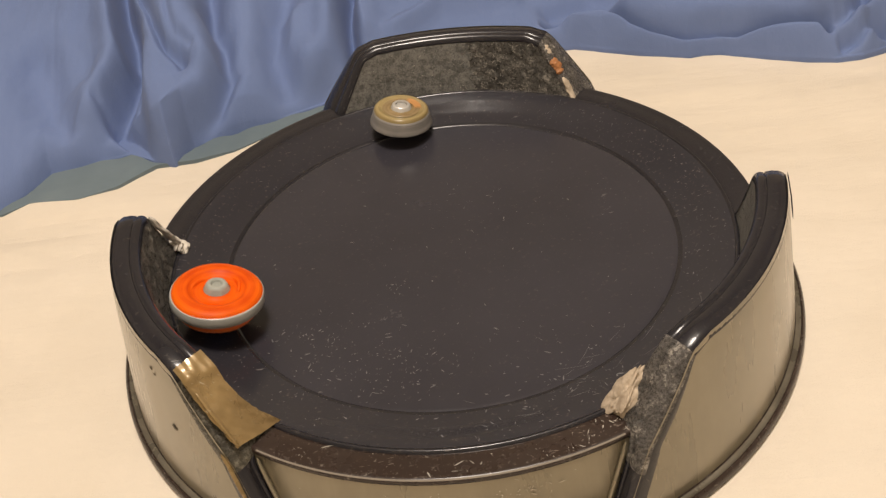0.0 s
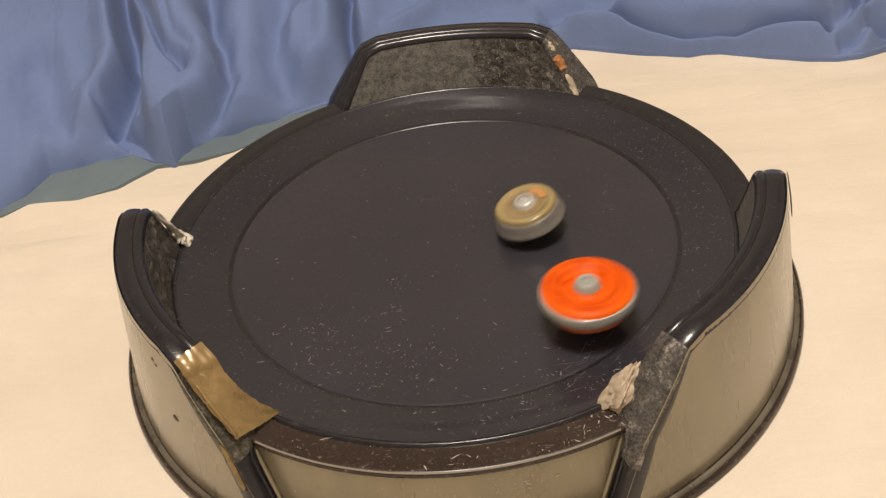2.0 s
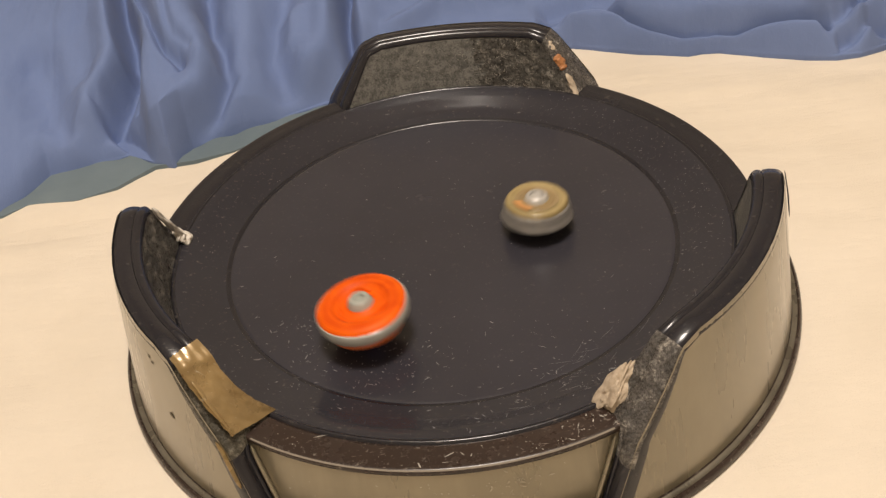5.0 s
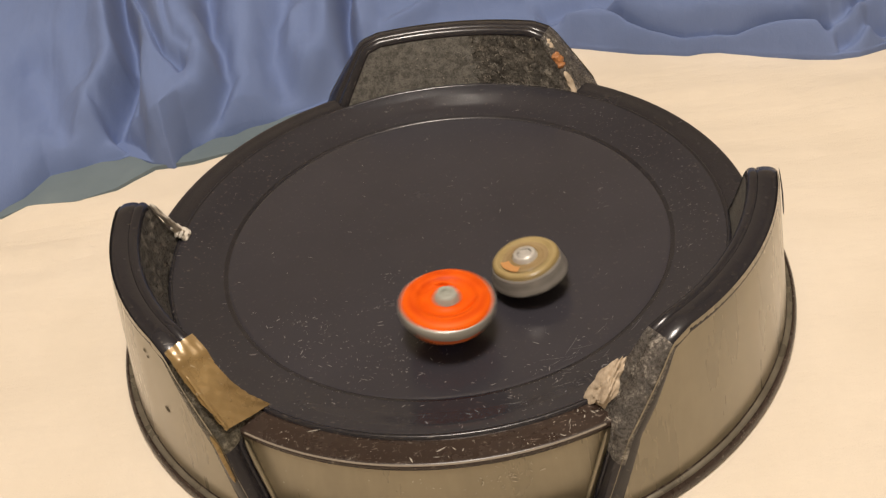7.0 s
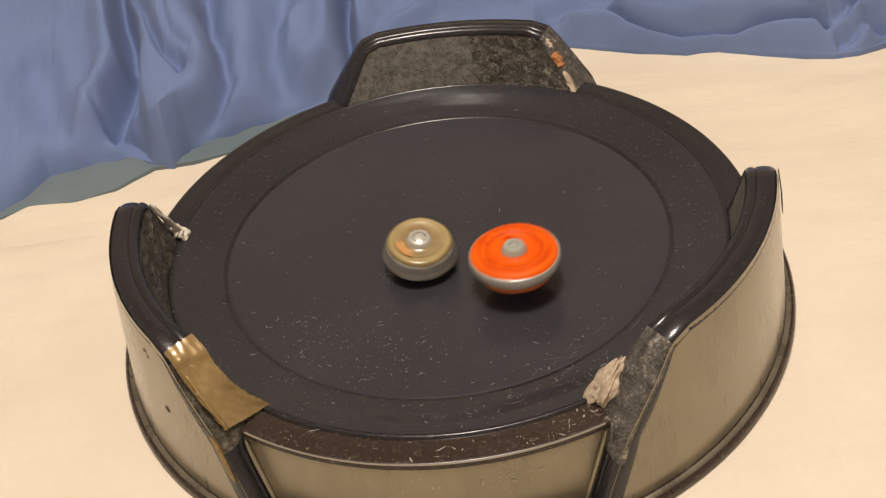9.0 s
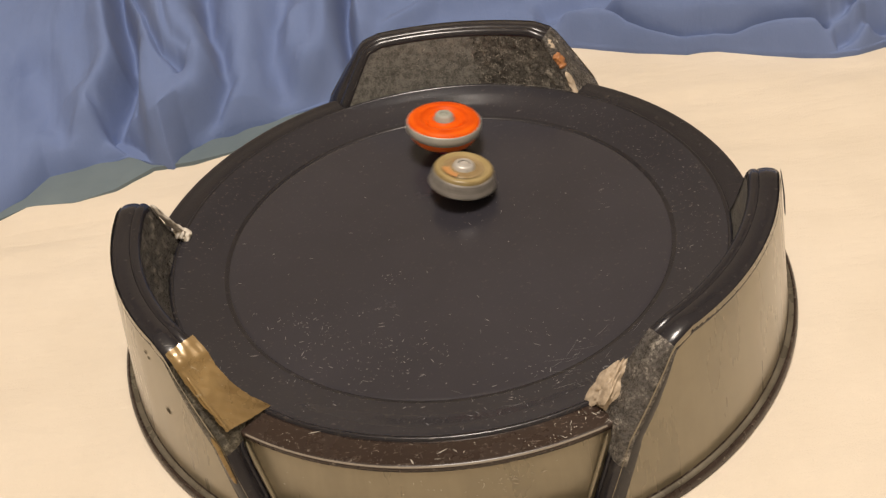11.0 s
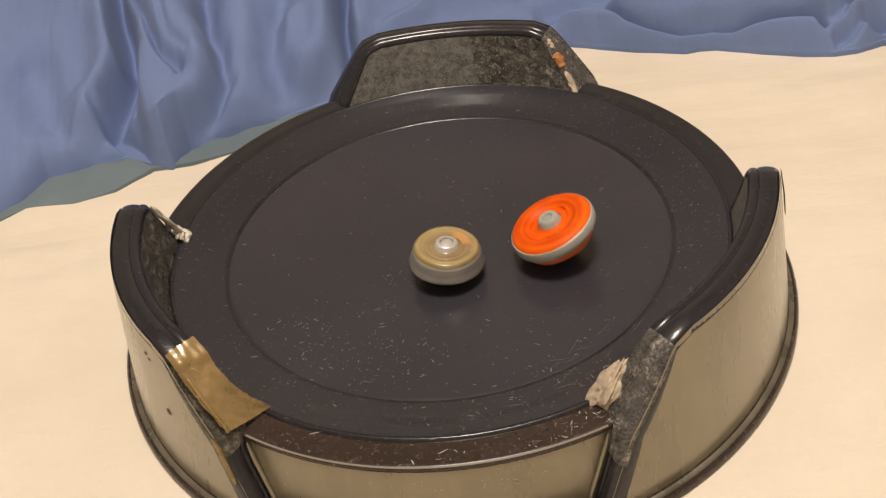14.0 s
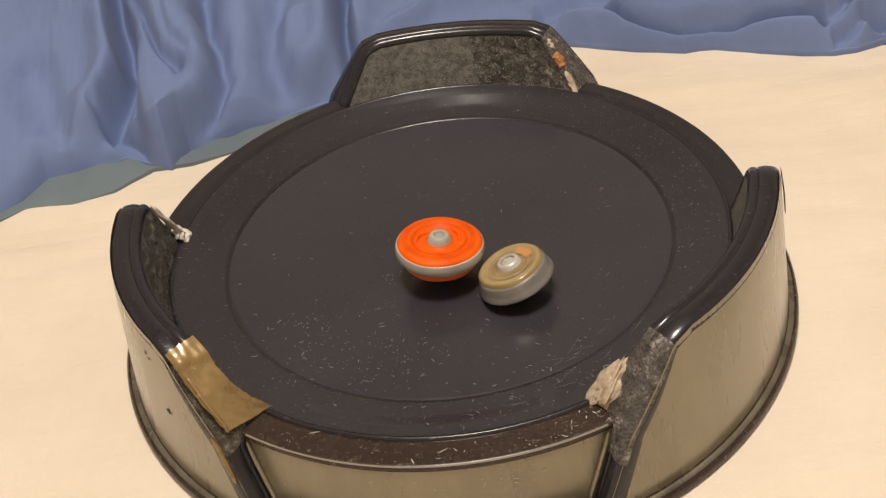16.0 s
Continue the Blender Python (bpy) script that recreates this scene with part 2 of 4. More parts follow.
# lines run from the heap down to the hem, or from west to east along it
FOLDS = (
    (-0.011, 0.016, 0.012, (-0.315, 0.108), (-0.302, 0.072), (-0.294, 0.040), (-0.276, 0.015)),
    (-0.006, 0.012, 0.014, (-0.273, 0.115), (-0.266, 0.081), (-0.269, 0.055)),
    (0.020, 0.0050, 0.034, (-0.263, 0.169), (-0.252, 0.108), (-0.243, 0.066), (-0.250, 0.046), (-0.256, 0.029)),
    (-0.016, 0.012, 0.007, (-0.250, 0.166), (-0.238, 0.106), (-0.233, 0.075), (-0.240, 0.048), (-0.249, 0.023), (-0.230, 0.002)),
    (-0.007, 0.005, 0.004, (-0.256, 0.029), (-0.246, 0.018), (-0.230, 0.002)),
    (0.017, 0.030, 0.008, (-0.241, 0.164), (-0.225, 0.103), (-0.218, 0.071), (-0.215, 0.035), (-0.209, 0.009), (-0.204, 0.000)),
    (-0.008, 0.0050, 0.0030, (-0.239, 0.164), (-0.224, 0.115), (-0.213, 0.084), (-0.201, 0.059), (-0.188, 0.036)),
    (-0.004, 0.0040, 0.0030, (-0.232, 0.081), (-0.226, 0.068), (-0.223, 0.052), (-0.226, 0.033)),
    (-0.003, 0.0030, 0.0030, (-0.205, 0.110), (-0.192, 0.062), (-0.180, 0.044)),
    (0.009, 0.014, 0.014, (-0.210, 0.155), (-0.197, 0.095), (-0.183, 0.057), (-0.170, 0.035)),
    (0.014, 0.0050, 0.024, (-0.185, 0.146), (-0.178, 0.089), (-0.168, 0.049), (-0.164, 0.030), (-0.170, 0.017), (-0.186, 0.005)),
    (-0.012, 0.011, 0.006, (-0.175, 0.142), (-0.171, 0.086), (-0.163, 0.050), (-0.158, 0.028), (-0.168, 0.010), (-0.182, 0.001)),
    (0.010, 0.024, 0.018, (-0.147, 0.127), (-0.145, 0.063), (-0.145, 0.023), (-0.154, 0.003)),
    (-0.009, 0.012, 0.014, (-0.111, 0.105), (-0.119, 0.070), (-0.122, 0.044), (-0.111, 0.017), (-0.088, 0.003)),
    (0.013, 0.009, 0.018, (-0.069, 0.082), (-0.074, 0.049), (-0.080, 0.021), (-0.087, 0.014)),
    (0.007, 0.014, 0.010, (-0.101, 0.069), (-0.105, 0.043), (-0.095, 0.021)),
    (-0.016, 0.006, 0.006, (-0.057, 0.090), (-0.059, 0.044), (-0.059, 0.015)),
    (0.010, 0.016, 0.007, (-0.044, 0.085), (-0.046, 0.039)),
    (0.007, 0.012, 0.008, (-0.272, 0.017), (-0.277, 0.006)),
    (-0.015, 0.0034, 0.0034, (0.105, 0.014), (0.125, 0.019), (0.146, 0.033), (0.157, 0.023), (0.168, 0.014), (0.188, 0.009), (0.209, 0.006), (0.227, 0.005), (0.251, 0.007), (0.272, 0.011), (0.293, 0.015), (0.314, 0.016)),
    (-0.010, 0.010, 0.014, (0.115, 0.030), (0.140, 0.040), (0.150, 0.034)),
    (-0.010, 0.016, 0.010, (0.153, 0.048), (0.174, 0.043), (0.217, 0.042), (0.237, 0.042), (0.256, 0.056)),
    (0.013, 0.014, 0.012, (0.175, 0.027), (0.204, 0.021), (0.232, 0.016), (0.263, 0.021), (0.299, 0.033), (0.322, 0.040)),
    (0.008, 0.006, 0.008, (0.127, 0.007), (0.150, 0.012), (0.170, 0.003), (0.208, 0.001), (0.250, 0.001), (0.282, 0.004), (0.307, 0.007)),
    (0.012, 0.012, 0.006, (0.312, 0.022), (0.326, 0.028), (0.345, 0.044)),
    (-0.010, 0.005, 0.005, (0.313, 0.014), (0.331, 0.018), (0.348, 0.028)),
    (-0.013, 0.005, 0.006, (0.325, 0.006), (0.337, 0.009), (0.348, 0.012), (0.361, 0.008), (0.40, 0.012)),
    (0.009, 0.007, 0.007, (0.322, 0.015), (0.335, 0.016), (0.345, 0.009)),
    (0.010, 0.010, 0.010, (0.341, 0.022), (0.356, 0.026), (0.390, 0.031)),
    (-0.007, 0.003, 0.003, (0.328, 0.039), (0.342, 0.057)),
    (0.009, 0.010, 0.010, (-0.020, 0.030), (0.020, 0.050), (0.080, 0.045)),
    (-0.009, 0.008, 0.008, (0.060, 0.070), (0.160, 0.085), (0.280, 0.075)),
    (0.012, 0.014, 0.014, (-0.350, 0.230), (-0.240, 0.250), (-0.080, 0.220), (0.060, 0.180), (0.300, 0.150)),
)


def blue_cloth():
    xs = np.linspace(-0.47, 0.47, 861)
    ds = 0.70 * np.linspace(0.0, 1.0, 231) ** 1.7
    hem = np.array([blend(x, HEM) for x in xs])
    base = np.array([sum(blend(x + 0.01 * k, HEM) for k in range(-4, 5)) / 9 for x in xs])
    x, d = np.meshgrid(xs, ds, indexing="ij")

    def ripple(sx, sd, seed, lean=0.0):
        return np.array([[noise.noise(((u + lean * v) * sx, v * sd, seed)) for v in ds] for u in xs])

    wx = x + 0.0035 * ripple(24, 24, 5.0)
    wd = d + 0.0025 * ripple(30, 30, 9.0)
    k = np.clip((x + 0.03) / 0.13, 0.0, 1.0)
    heap = 0.095 - 0.065 * k * k * (3 - 2 * k)
    z = 0.003 + heap * (1 - np.exp(-d / 0.14)) + (0.007 + 0.009 * k) * (1 - np.exp(-d / 0.005))
    relief = sum(fold(wx, wd, *f) for f in FOLDS)
    near = 1.35 * np.minimum(1.0, 0.40 + d / 0.014)
    z += relief * near + (1 - 0.8 * k) * np.minimum(1.0, d / 0.03) * (0.0045 * ripple(26, 8, 7.0, 0.35) + 0.0016 * ripple(70, 24, 2.0, 0.2) + 0.0006 * ripple(150, 60, 4.0))
    z = np.maximum(z, 0.0025)
    lean = 0.12 * np.clip(relief, 0.0, 0.03) * np.clip((x - 0.10) / 0.05, 0.0, 1.0) * np.clip((d - 0.009) / 0.012, 0.0, 1.0)
    y = base[:, None] + (hem - base)[:, None] * np.exp(-d / 0.035) + d - lean
    bm = bmesh.new()
    rows = []
    for i, u in enumerate(xs):
        edge = [(u, hem[i] - 0.0004, -0.007), (u, hem[i] - 0.0010, -0.003), (u, hem[i] - 0.0013, 0.0008), (u, hem[i] - 0.0008, 0.0022)]
        rows.append(edge + list(zip([u] * len(ds), y[i], z[i])))
    grid(bm, rows)
    ob = part("blanket", bm, BLUE, None)
    for f in ob.data.polygons:
        f.use_smooth = True
    tagged(ob, "rumpled blue cotton blanket heaped on the bed", "blanket")


blue_cloth()

UNDER_HEM = ((-0.60, 0.135), (-0.324, 0.145), (-0.306, 0.156), (-0.270, 0.152), (-0.242, 0.162), (-0.216, 0.185), (-0.185, 0.185), (-0.155, 0.191), (-0.142, 0.198), (-0.10, 0.225), (-0.05, 0.262))


# rippled grey-green strip that starts before the hem and runs back under the blanket
def hem_strip():
    bm = bmesh.new()
    rows = []
    for i in range(121):
        x = -0.58 + 0.52 * i / 120
        y0 = blend(x, UNDER_HEM)
        row = [(x, y0 - 0.0004, -0.007), (x, y0 - 0.0002, -0.002)]
        for j in range(13):
            z = 0.0016 + 0.0013 * noise.noise((x * 60, j * 0.25, 3.0)) + 0.0007 * math.sin(x * 210)
            row.append((x, y0 + 0.007 * j, z if j else 0.0004))
        rows.append(row)
    grid(bm, rows)
    tagged(part("sheet", bm, TEAL, None), "thin grey-green strip in front of the blanket hem", "sheet")


hem_strip()


# ---------------------------------------------------------------- the stadium
WALL_AT = {81.0: (0.0, 0.0), 201.0: (4.0, -2.0), 321.0: (0.0, 4.0)}
TOP, RIM_Z = 0.0852, 0.045


def half_span(z, extra=0.0):
    """Half the width of a wall in degrees at height z; extra widens it towards the top."""
    span = blend(z, ((0.0, 36.0), (0.012, 34.8), (RIM_Z, 30.6), (0.0785, 22.8), (0.0825, 21.4), (0.0845, 19.8), (TOP, 18.0)))
    return span + extra * max(0.0, (z - RIM_Z) / (TOP - RIM_Z)) ** 1.5


def inner_r(z):
    return blend(z, ((0.0, 0.1600), (RIM_Z, 0.1616), (TOP, 0.1668)))


def outer_r(z):
    return blend(z, ((0.0, 0.1954), (0.012, 0.1942), (0.074, 0.1852), (TOP, 0.1828)))


def stadium_wall(thing, at, before, after):
    zs = [0.004 + (TOP - 0.004) * k / 26 for k in range(27)]
    # inner lining
    bm = bmesh.new()
    zi = [RIM_Z - 0.001 + (TOP - 0.0036 - RIM_Z) * k / 24 for k in range(25)]
    rows = []
    for s in range(-48, 49):
        rows.append([polar(inner_r(z) + 0.0006 + (0.0009 if s < -3 else 0.0003) * noise.noise((s * 0.7, z * 260, at)), at + s / 48.0 * (half_span(z, before if s < 0 else after) - 1.1), z) for z in zi])
    grid(bm, rows)
    bm.faces.index_update()
    for f in bm.faces:
        if at == 201.0 or (at == 81.0 and f.index // 24 + noise.noise((f.index // 24 * 0.3, f.index % 24 * 0.4, 1.0)) * 5 < 38):
            f.material_index = 1
    wall = part("wall", bm, SCUFF, thing, "raised wall with a scuffed inner face")
    wall.data.materials.append(SCUFF_DARK)
    # outer panel, a little inside the cap's edge
    bm = bmesh.new()
    grid(bm, [[polar(outer_r(z) - 0.0006, at + s / 16.0 * (half_span(z, before if s < 0 else after) - 0.35), z) for z in zs] for s in range(-16, 17)])
    part("outer_panel", bm, PANEL, wall, "olive-silver glossy outer panel")
    # cap over the top and down both sloped ends
    lo, hi = -half_span(TOP, before), half_span(TOP, after)
    path = [(-half_span(z, before), z) for z in zs] + [(lo + (hi - lo) * k / 22, TOP) for k in range(1, 22)] + [(half_span(z, after), z) for z in reversed(zs)]
    bm = bmesh.new()
    rows = []
    for k, (a, z) in enumerate(path):
        a0, z0 = path[max(0, k - 1)]
        a1, z1 = path[min(len(path) - 1, k + 1)]
        tx, tz = radians(a1 - a0) * 0.175, z1 - z0
        size = math.hypot(tx, tz) or 1.0
        nx, nz = -tz / size, tx / size
        ri, ro = inner_r(z), outer_r(z)
        low = max(0.0, min(1.0, (RIM_Z - z) / 0.004))
        ri = ri + (ro - 0.013 - ri) * low
        row = []
        taper = blend(z, ((0.0, 1.0), (0.060, 0.8), (0.078, 0.0)))
        lip = 0.0034 + 0.0046 * taper * abs(tz) / size
        bevel = [(0.22 * (1 - math.cos(a * 0.2618)), -0.0042 * (1 - math.sin(a * 0.2618))) for a in range(7)]
        for w, up in (*bevel, (0.30, -0.0001), (0.34, -0.0006), (0.38, 0.0001), (0.56, 0.0006), (0.76, 0.0004), (0.86, -0.0001), (0.93, -0.0008), (0.98, -0.0018), (1.005, -0.0030), (1.012, -lip), (1.0, -lip - 0.0005)):
            r = ri + (ro - ri) * w
            row.append(polar(r, at + a + math.degrees(nx * up / 0.175), z + nz * up))
        rows.append(row)
    grid(bm, rows)
    bm.faces.index_update()
    wide = len(rows[0]) - 1
    for f in bm.faces:
        along = f.index // wide
        if 9 <= along < 25 and f.index % wide < 15:
            f.material_index = 1
        elif at == 201.0 and len(path) - 25 <= along < len(path) - 13:
            f.material_index = 2
    cap = part("cap", bm, BLACK, wall, "glossy black moulded cap, scraped at one end")
    cap.data.materials.append(SCRAPED)
    cap.data.materials.append(FILM)


def crust(path, radius, seed, flat=0.6, lumps=1.0):
    """A ridge along a path, rough and lumpy unless lumps is 0."""
    bm = bmesh.new()
    rows = []
    n = len(path) - 1
    for i, p in enumerate(path):
        p = Vector(p)
        ahead = (Vector(path[min(n, i + 1)]) - Vector(path[max(0, i - 1)])).normalized()
        e1 = ahead.cross(Vector((0, 0, 1))).normalized()
        e2 = e1.cross(ahead)
        end = math.sqrt(max(0.0, 1 - (2 * i / n - 1) ** 4))
        row = []
        for j in range(23):
            a = 2 * math.pi * (j % 22) / 22
            k = radius * end * (1 + lumps * (0.5 * noise.noise((i * 0.14, math.cos(a) * 1.1 + seed, math.sin(a) * 1.1)) + 0.26 * noise.noise((i * 0.4, math.cos(a) * 3 + seed, math.sin(a) * 3)) + 0.10 * noise.noise((i * 1.0, math.cos(a) * 7 + seed, math.sin(a) * 7))))
            row.append(p + (e1 * math.cos(a) + e2 * math.sin(a) * flat) * max(k, 1e-5))
        rows.append(row)
    grid(bm, rows)
    bmesh.ops.remove_doubles(bm, verts=bm.verts, dist=1e-5)
    return bm


def blob(centre, along, across, thick, seed):
    """A chunky broken lump, wider at its foot."""
    bm = bmesh.new()
    bmesh.ops.create_icosphere(bm, subdivisions=5, radius=1.0)
    up = along.cross(across).normalized() * thick
    for v in bm.verts:
        n = v.co.normalized()
        k = 1 + 0.45 * noise.noise(n * 1.6 + Vector((seed, 0, 0))) + 0.20 * noise.noise(n * 4 + Vector((0, seed, 0))) + 0.07 * noise.noise(n * 11 + Vector((0, 0, seed)))
        v.co = centre + along * n.x * k + across * n.y * k * (1.0 - 0.5 * n.x) + up * n.z * k
    return bm


SLOPE_LINE = ((0.1324, 0.03733), (0.138, 0.0385), (0.142, 0.0397), (0.146, 0.0412), (0.150, 0.0428), (0.154, 0.0443), (0.1575, 0.0453), (0.1596, 0.0456))


def bowl_z(r):
    if r < 0.13:
        return 0.0316 + 0.005 * (r / 0.13) ** 2
    return blend(r, SLOPE_LINE)


def nick(bm, rng, at, e1, e2, longest, out=Vector((0, 0, 1))):
    """One thin uneven flake lying on a surface."""
    a = rng.uniform(0, math.pi)
    u, v = e1 * math.cos(a) + e2 * math.sin(a), e2 * math.cos(a) - e1 * math.sin(a)
    length = longest * rng.random() ** 3 + 0.0004
    wide = rng.uniform(0.00008, 0.00030)
    lift = out * 0.00022
    ring = [at + lift + u * length * k + v * wide * w * rng.uniform(0.6, 1.3) for k, w in ((-0.5, 0.1), (-0.2, 1.0), (0.2, 0.9), (0.5, 0.1), (0.2, -0.9), (-0.2, -1.0))]
    bm.faces.new([bm.verts.new(p) for p in ring])


def slope_point(at, side, k, w, lift=0.001):
    """A point on the sloped end of a wall: k from the foot (0) to the shoulder (1), w from inside (0) to outside (1)."""
    z = RIM_Z + (0.0800 - RIM_Z) * k
    return polar(inner_r(z) + (outer_r(z) - inner_r(z)) * w, at + side * (half_span(z, WALL_AT[at][side > 0]) + math.degrees(lift / 0.175)), z + lift * 0.7)


def stadium():
    thing = tagged(new("stadium"), "round scratched black plastic toy stadium with three raised walls", "toy arena")
    floor_profile = [(0.0, 0.0316)] + [(0.13 * k / 26, 0.0316 + 0.005 * (k / 26) ** 2) for k in range(1, 26)]
    floor_profile += [(0.1280, 0.03642), (0.1292, 0.03650), (0.1296, 0.03634), (0.1299, 0.03634)]
    part("bowl", lathe(floor_profile, 180), FLOOR, thing, "scratched black bowl floor")
    part("floor_ring", lathe([(0.1299, 0.03634), (0.1301, 0.03645), (0.1304, 0.03670), (0.1309, 0.03692), (0.1316, 0.03712), (0.1324, 0.03734)], 180), BLACK, thing, "glossy black ring round the floor")
    band = list(SLOPE_LINE)
    part("slope", lathe(band, 180), SLOPE, thing, "scuffed glossy black slope round the floor")
    part("crease_lip", lathe([(0.1594, 0.0452), (0.1598, 0.0457), (0.1603, 0.04605), (0.1609, 0.0462), (0.1615, 0.0460), (0.1620, 0.0455), (0.1624, 0.0448)], 180), BLACK, thing)
    for at, (before, after) in WALL_AT.items():
        stadium_wall(thing, at, before, after)
        a0, a1 = at + 29.6, at + 90.4
        rim = [(0.1618, 0.0446), (0.1640, 0.0452), (0.1700, 0.0456), (0.1745, 0.0455), (0.1762, 0.0459), (0.1772, 0.0455), (0.1778, 0.0445), (0.1779, 0.0432), (0.1774, 0.0422)]
        edge = part("rim", arc_sweep(rim, a0, a1), BROWN if at == 201.0 else BLACK, thing, "worn brown-black rim" if at == 201.0 else "")
        part("edge_highlight", arc_sweep([(0.1769, 0.04580), (0.1773, 0.04555), (0.17755, 0.0452)], a0 + 2, a1 - 2), EDGE_GLINT, edge, "painted highlight along the rim's outer edge")
        part("gap_panel", arc_sweep([(0.1770, 0.0436), (0.1785, 0.036), (0.1812, 0.022), (0.1830, 0.010), (0.1835, 0.004)], a0 - 4, a1 + 4), PANEL, edge, "olive-silver glossy outer panel")
    flange = [(0.1974, 0.0046), (0.1978, 0.0052), (0.1984, 0.0053), (0.1992, 0.0047), (0.1998, 0.0036), (0.2002, 0.0018), (0.2000, 0.0002), (0.1850, 0.0002)]
    foot = part("base_flange", lathe(flange, 180), BROWN, thing, "worn brown-black foot ring")
    part("groove", lathe([(0.1944, 0.0050), (0.1952, 0.0046), (0.1966, 0.0045), (0.1976, 0.0048)], 180), GROOVE, foot, "olive-silver groove of the foot ring")
    part("seam", lathe([(0.1930, 0.0056), (0.1941, 0.0058), (0.1945, 0.0055), (0.1948, 0.0046)], 180), BROWN, foot)
    # golden tape over one sloped end
    bm = bmesh.new()
    rows = []
    for i in range(41):
        row = []
        for j in range(19):
            v = j / 18
            k = -0.02 + 0.16 * v + (1.10 - 0.16 * v) * i / 40 + 0.012 * noise.noise((j * 1.3, 4.0, i * 0.1))
            inset = -0.13 + 0.12 * k + 0.16 * math.sin(math.pi * min(1.0, max(0.0, k)))
            w = inset + (0.80 + 0.16 * k - inset) * v + 0.022 * noise.noise((i * 0.5, j * 0.2, 5.0))
            lift = 0.0024 + 0.0006 * noise.noise((i * 0.25, j * 0.35, 2.0)) + 0.0014 * max(0.0, v - 0.86) / 0.14 + 0.0009 * math.exp(-((i - 32 - 4 * v) / 2.6) ** 2)
            row.append(slope_point(201.0, 1, k, w, lift))
        rows.append(row)
    grid(bm, rows)
    strip = part("tape_strip", bm, TAPE, thing, "creased golden-brown tape over a wall end")
    way = [slope_point(201.0, 1, 0.80 - 0.68 * i / 24, 0.80 - 0.02 * i / 24, 0.0032) for i in range(25)]
    part("folded_edge", crust(way, 0.0011, 44.0, 0.8, 0.5), TAPE, strip, "bright folded edge of the tape")
    # broken and chipped edges at the other wall ends
    def run(at, side, k0, k1, w0, w1, lift=0.0):
        return [slope_point(at, side, k0 + (k1 - k0) * i / 32, w0 + (w1 - w0) * i / 32, lift) for i in range(33)]
    low, high, inside = (Vector(slope_point(321.0, -1, *kw)) for kw in ((0.0, 0.10), (0.56, 0.02), (0.25, -0.4)))
    part("broken_patch", blob((low + high) / 2, (high - low) * 0.60, (inside - (low + high) / 2).normalized() * 0.0056, 0.0034, 3.0), FILLER, thing, "rough cream broken plastic")
    part("chipped_edge", crust(run(201.0, -1, -0.05, 0.20, -0.14, 0.08), 0.0058, 7.0), FLAKE, thing, "white chipped plastic edge")
    part("chipped_edge", crust(run(201.0, -1, 0.05, 0.95, -0.10, 0.06, 0.0004), 0.0028, 9.0), FLAKE, thing, "white chipped plastic edge")
    foot_of_wall = [polar(inner_r(RIM_Z) - 0.0004 + 0.0008 * noise.noise((k * 0.4, 2.0, 0.0)), 81.0 - 8.0 - 20.0 * k / 60, RIM_Z + 0.0008) for k in range(61)]
    part("chipped_edge", crust(foot_of_wall, 0.0008, 50.0, 0.7, 3.0), SCRAPED, thing, "pale crumbled plastic edge")
    part("glue_blob", crust(run(81.0, -1, 0.45, 0.75, 0.14, 0.16, -0.0012), 0.0036, 14.0), RUST, thing, "orange-brown dried glue")
    part("scraped_edge", crust(run(81.0, -1, -0.02, 0.40, 0.04, 0.08, -0.0008), 0.0022, 17.0), FILLER, thing, "pale scraped plastic edge")
    part("scraped_edge", crust(run(81.0, -1, 0.80, 1.0, 0.16, 0.2, -0.0008), 0.0018, 21.0), FILLER, thing, "pale scraped plastic edge")
    drip = [polar(outer_r(z) + 0.0004, 321.0 + 24.6 - 6.0 * (0.083 - z) / 0.02, z) for z in (0.083 - 0.018 * k / 14 for k in range(15))]
    part("drip", crust(drip, 0.00035, 30.0), BLACK, thing, "dark run of glue")
    for at, side in ((201.0, 1), (321.0, -1)):
        way = [polar(blend(z, ((0.004, 0.1850), (0.036, 0.1800), (0.0436, 0.1785))), at + side * (half_span(z) + 0.9), z) for z in (0.0425 - 0.038 * k / 20 for k in range(21))]
        part("rib", crust(way, 0.0011, 2.0, 1.0, 0.0), PANEL, thing, "thin olive rib beside the wall end")
    way = [polar(outer_r(z) + 0.0002, 201.0 + half_span(z) - 1.0, z) for z in (0.050 - 0.024 * k / 16 for k in range(17))]
    part("tape_run", crust(way, 0.0012, 40.0, 0.8, 0.4), TAPE, thing, "golden run of tape glue")
    for a, z, size in ((-145.5, 0.0735, 0.0012), (-144.6, 0.0716, 0.0010), (-141.4, 0.0446, 0.0020)):
        at, side = Vector(polar(outer_r(z) - 0.0004, a, z)), Vector(polar(1, a + 90, 0))
        part("stain", blob(at, side * size, Vector((0, 0, 1)) * size * 0.7, 0.00012, a), STAIN, thing, "small grey-brown smudge")
    # pale nicks, too many to count
    bm = bmesh.new()
    rng = random.Random(5)
    heaps = ((-0.064, -0.082, 0.022, 150), (-0.036, -0.100, 0.016, 90), (-0.086, -0.060, 0.012, 50), (-0.034, -0.026, 0.007, 18), (0.046, -0.095, 0.022, 50),
             (0.016, -0.140, 0.014, 40), (0.056, -0.132, 0.014, 60), (0.036, 0.028, 0.022, 24), (0.097, 0.027, 0.016, 16), (-0.100, 0.088, 0.010, 12))
    spots = [(rng.gauss(x, s), rng.gauss(y, s * 0.8), 0.0042 if i % 3 == 0 else 0.0018) for x, y, s, n in heaps for i in range(n)]
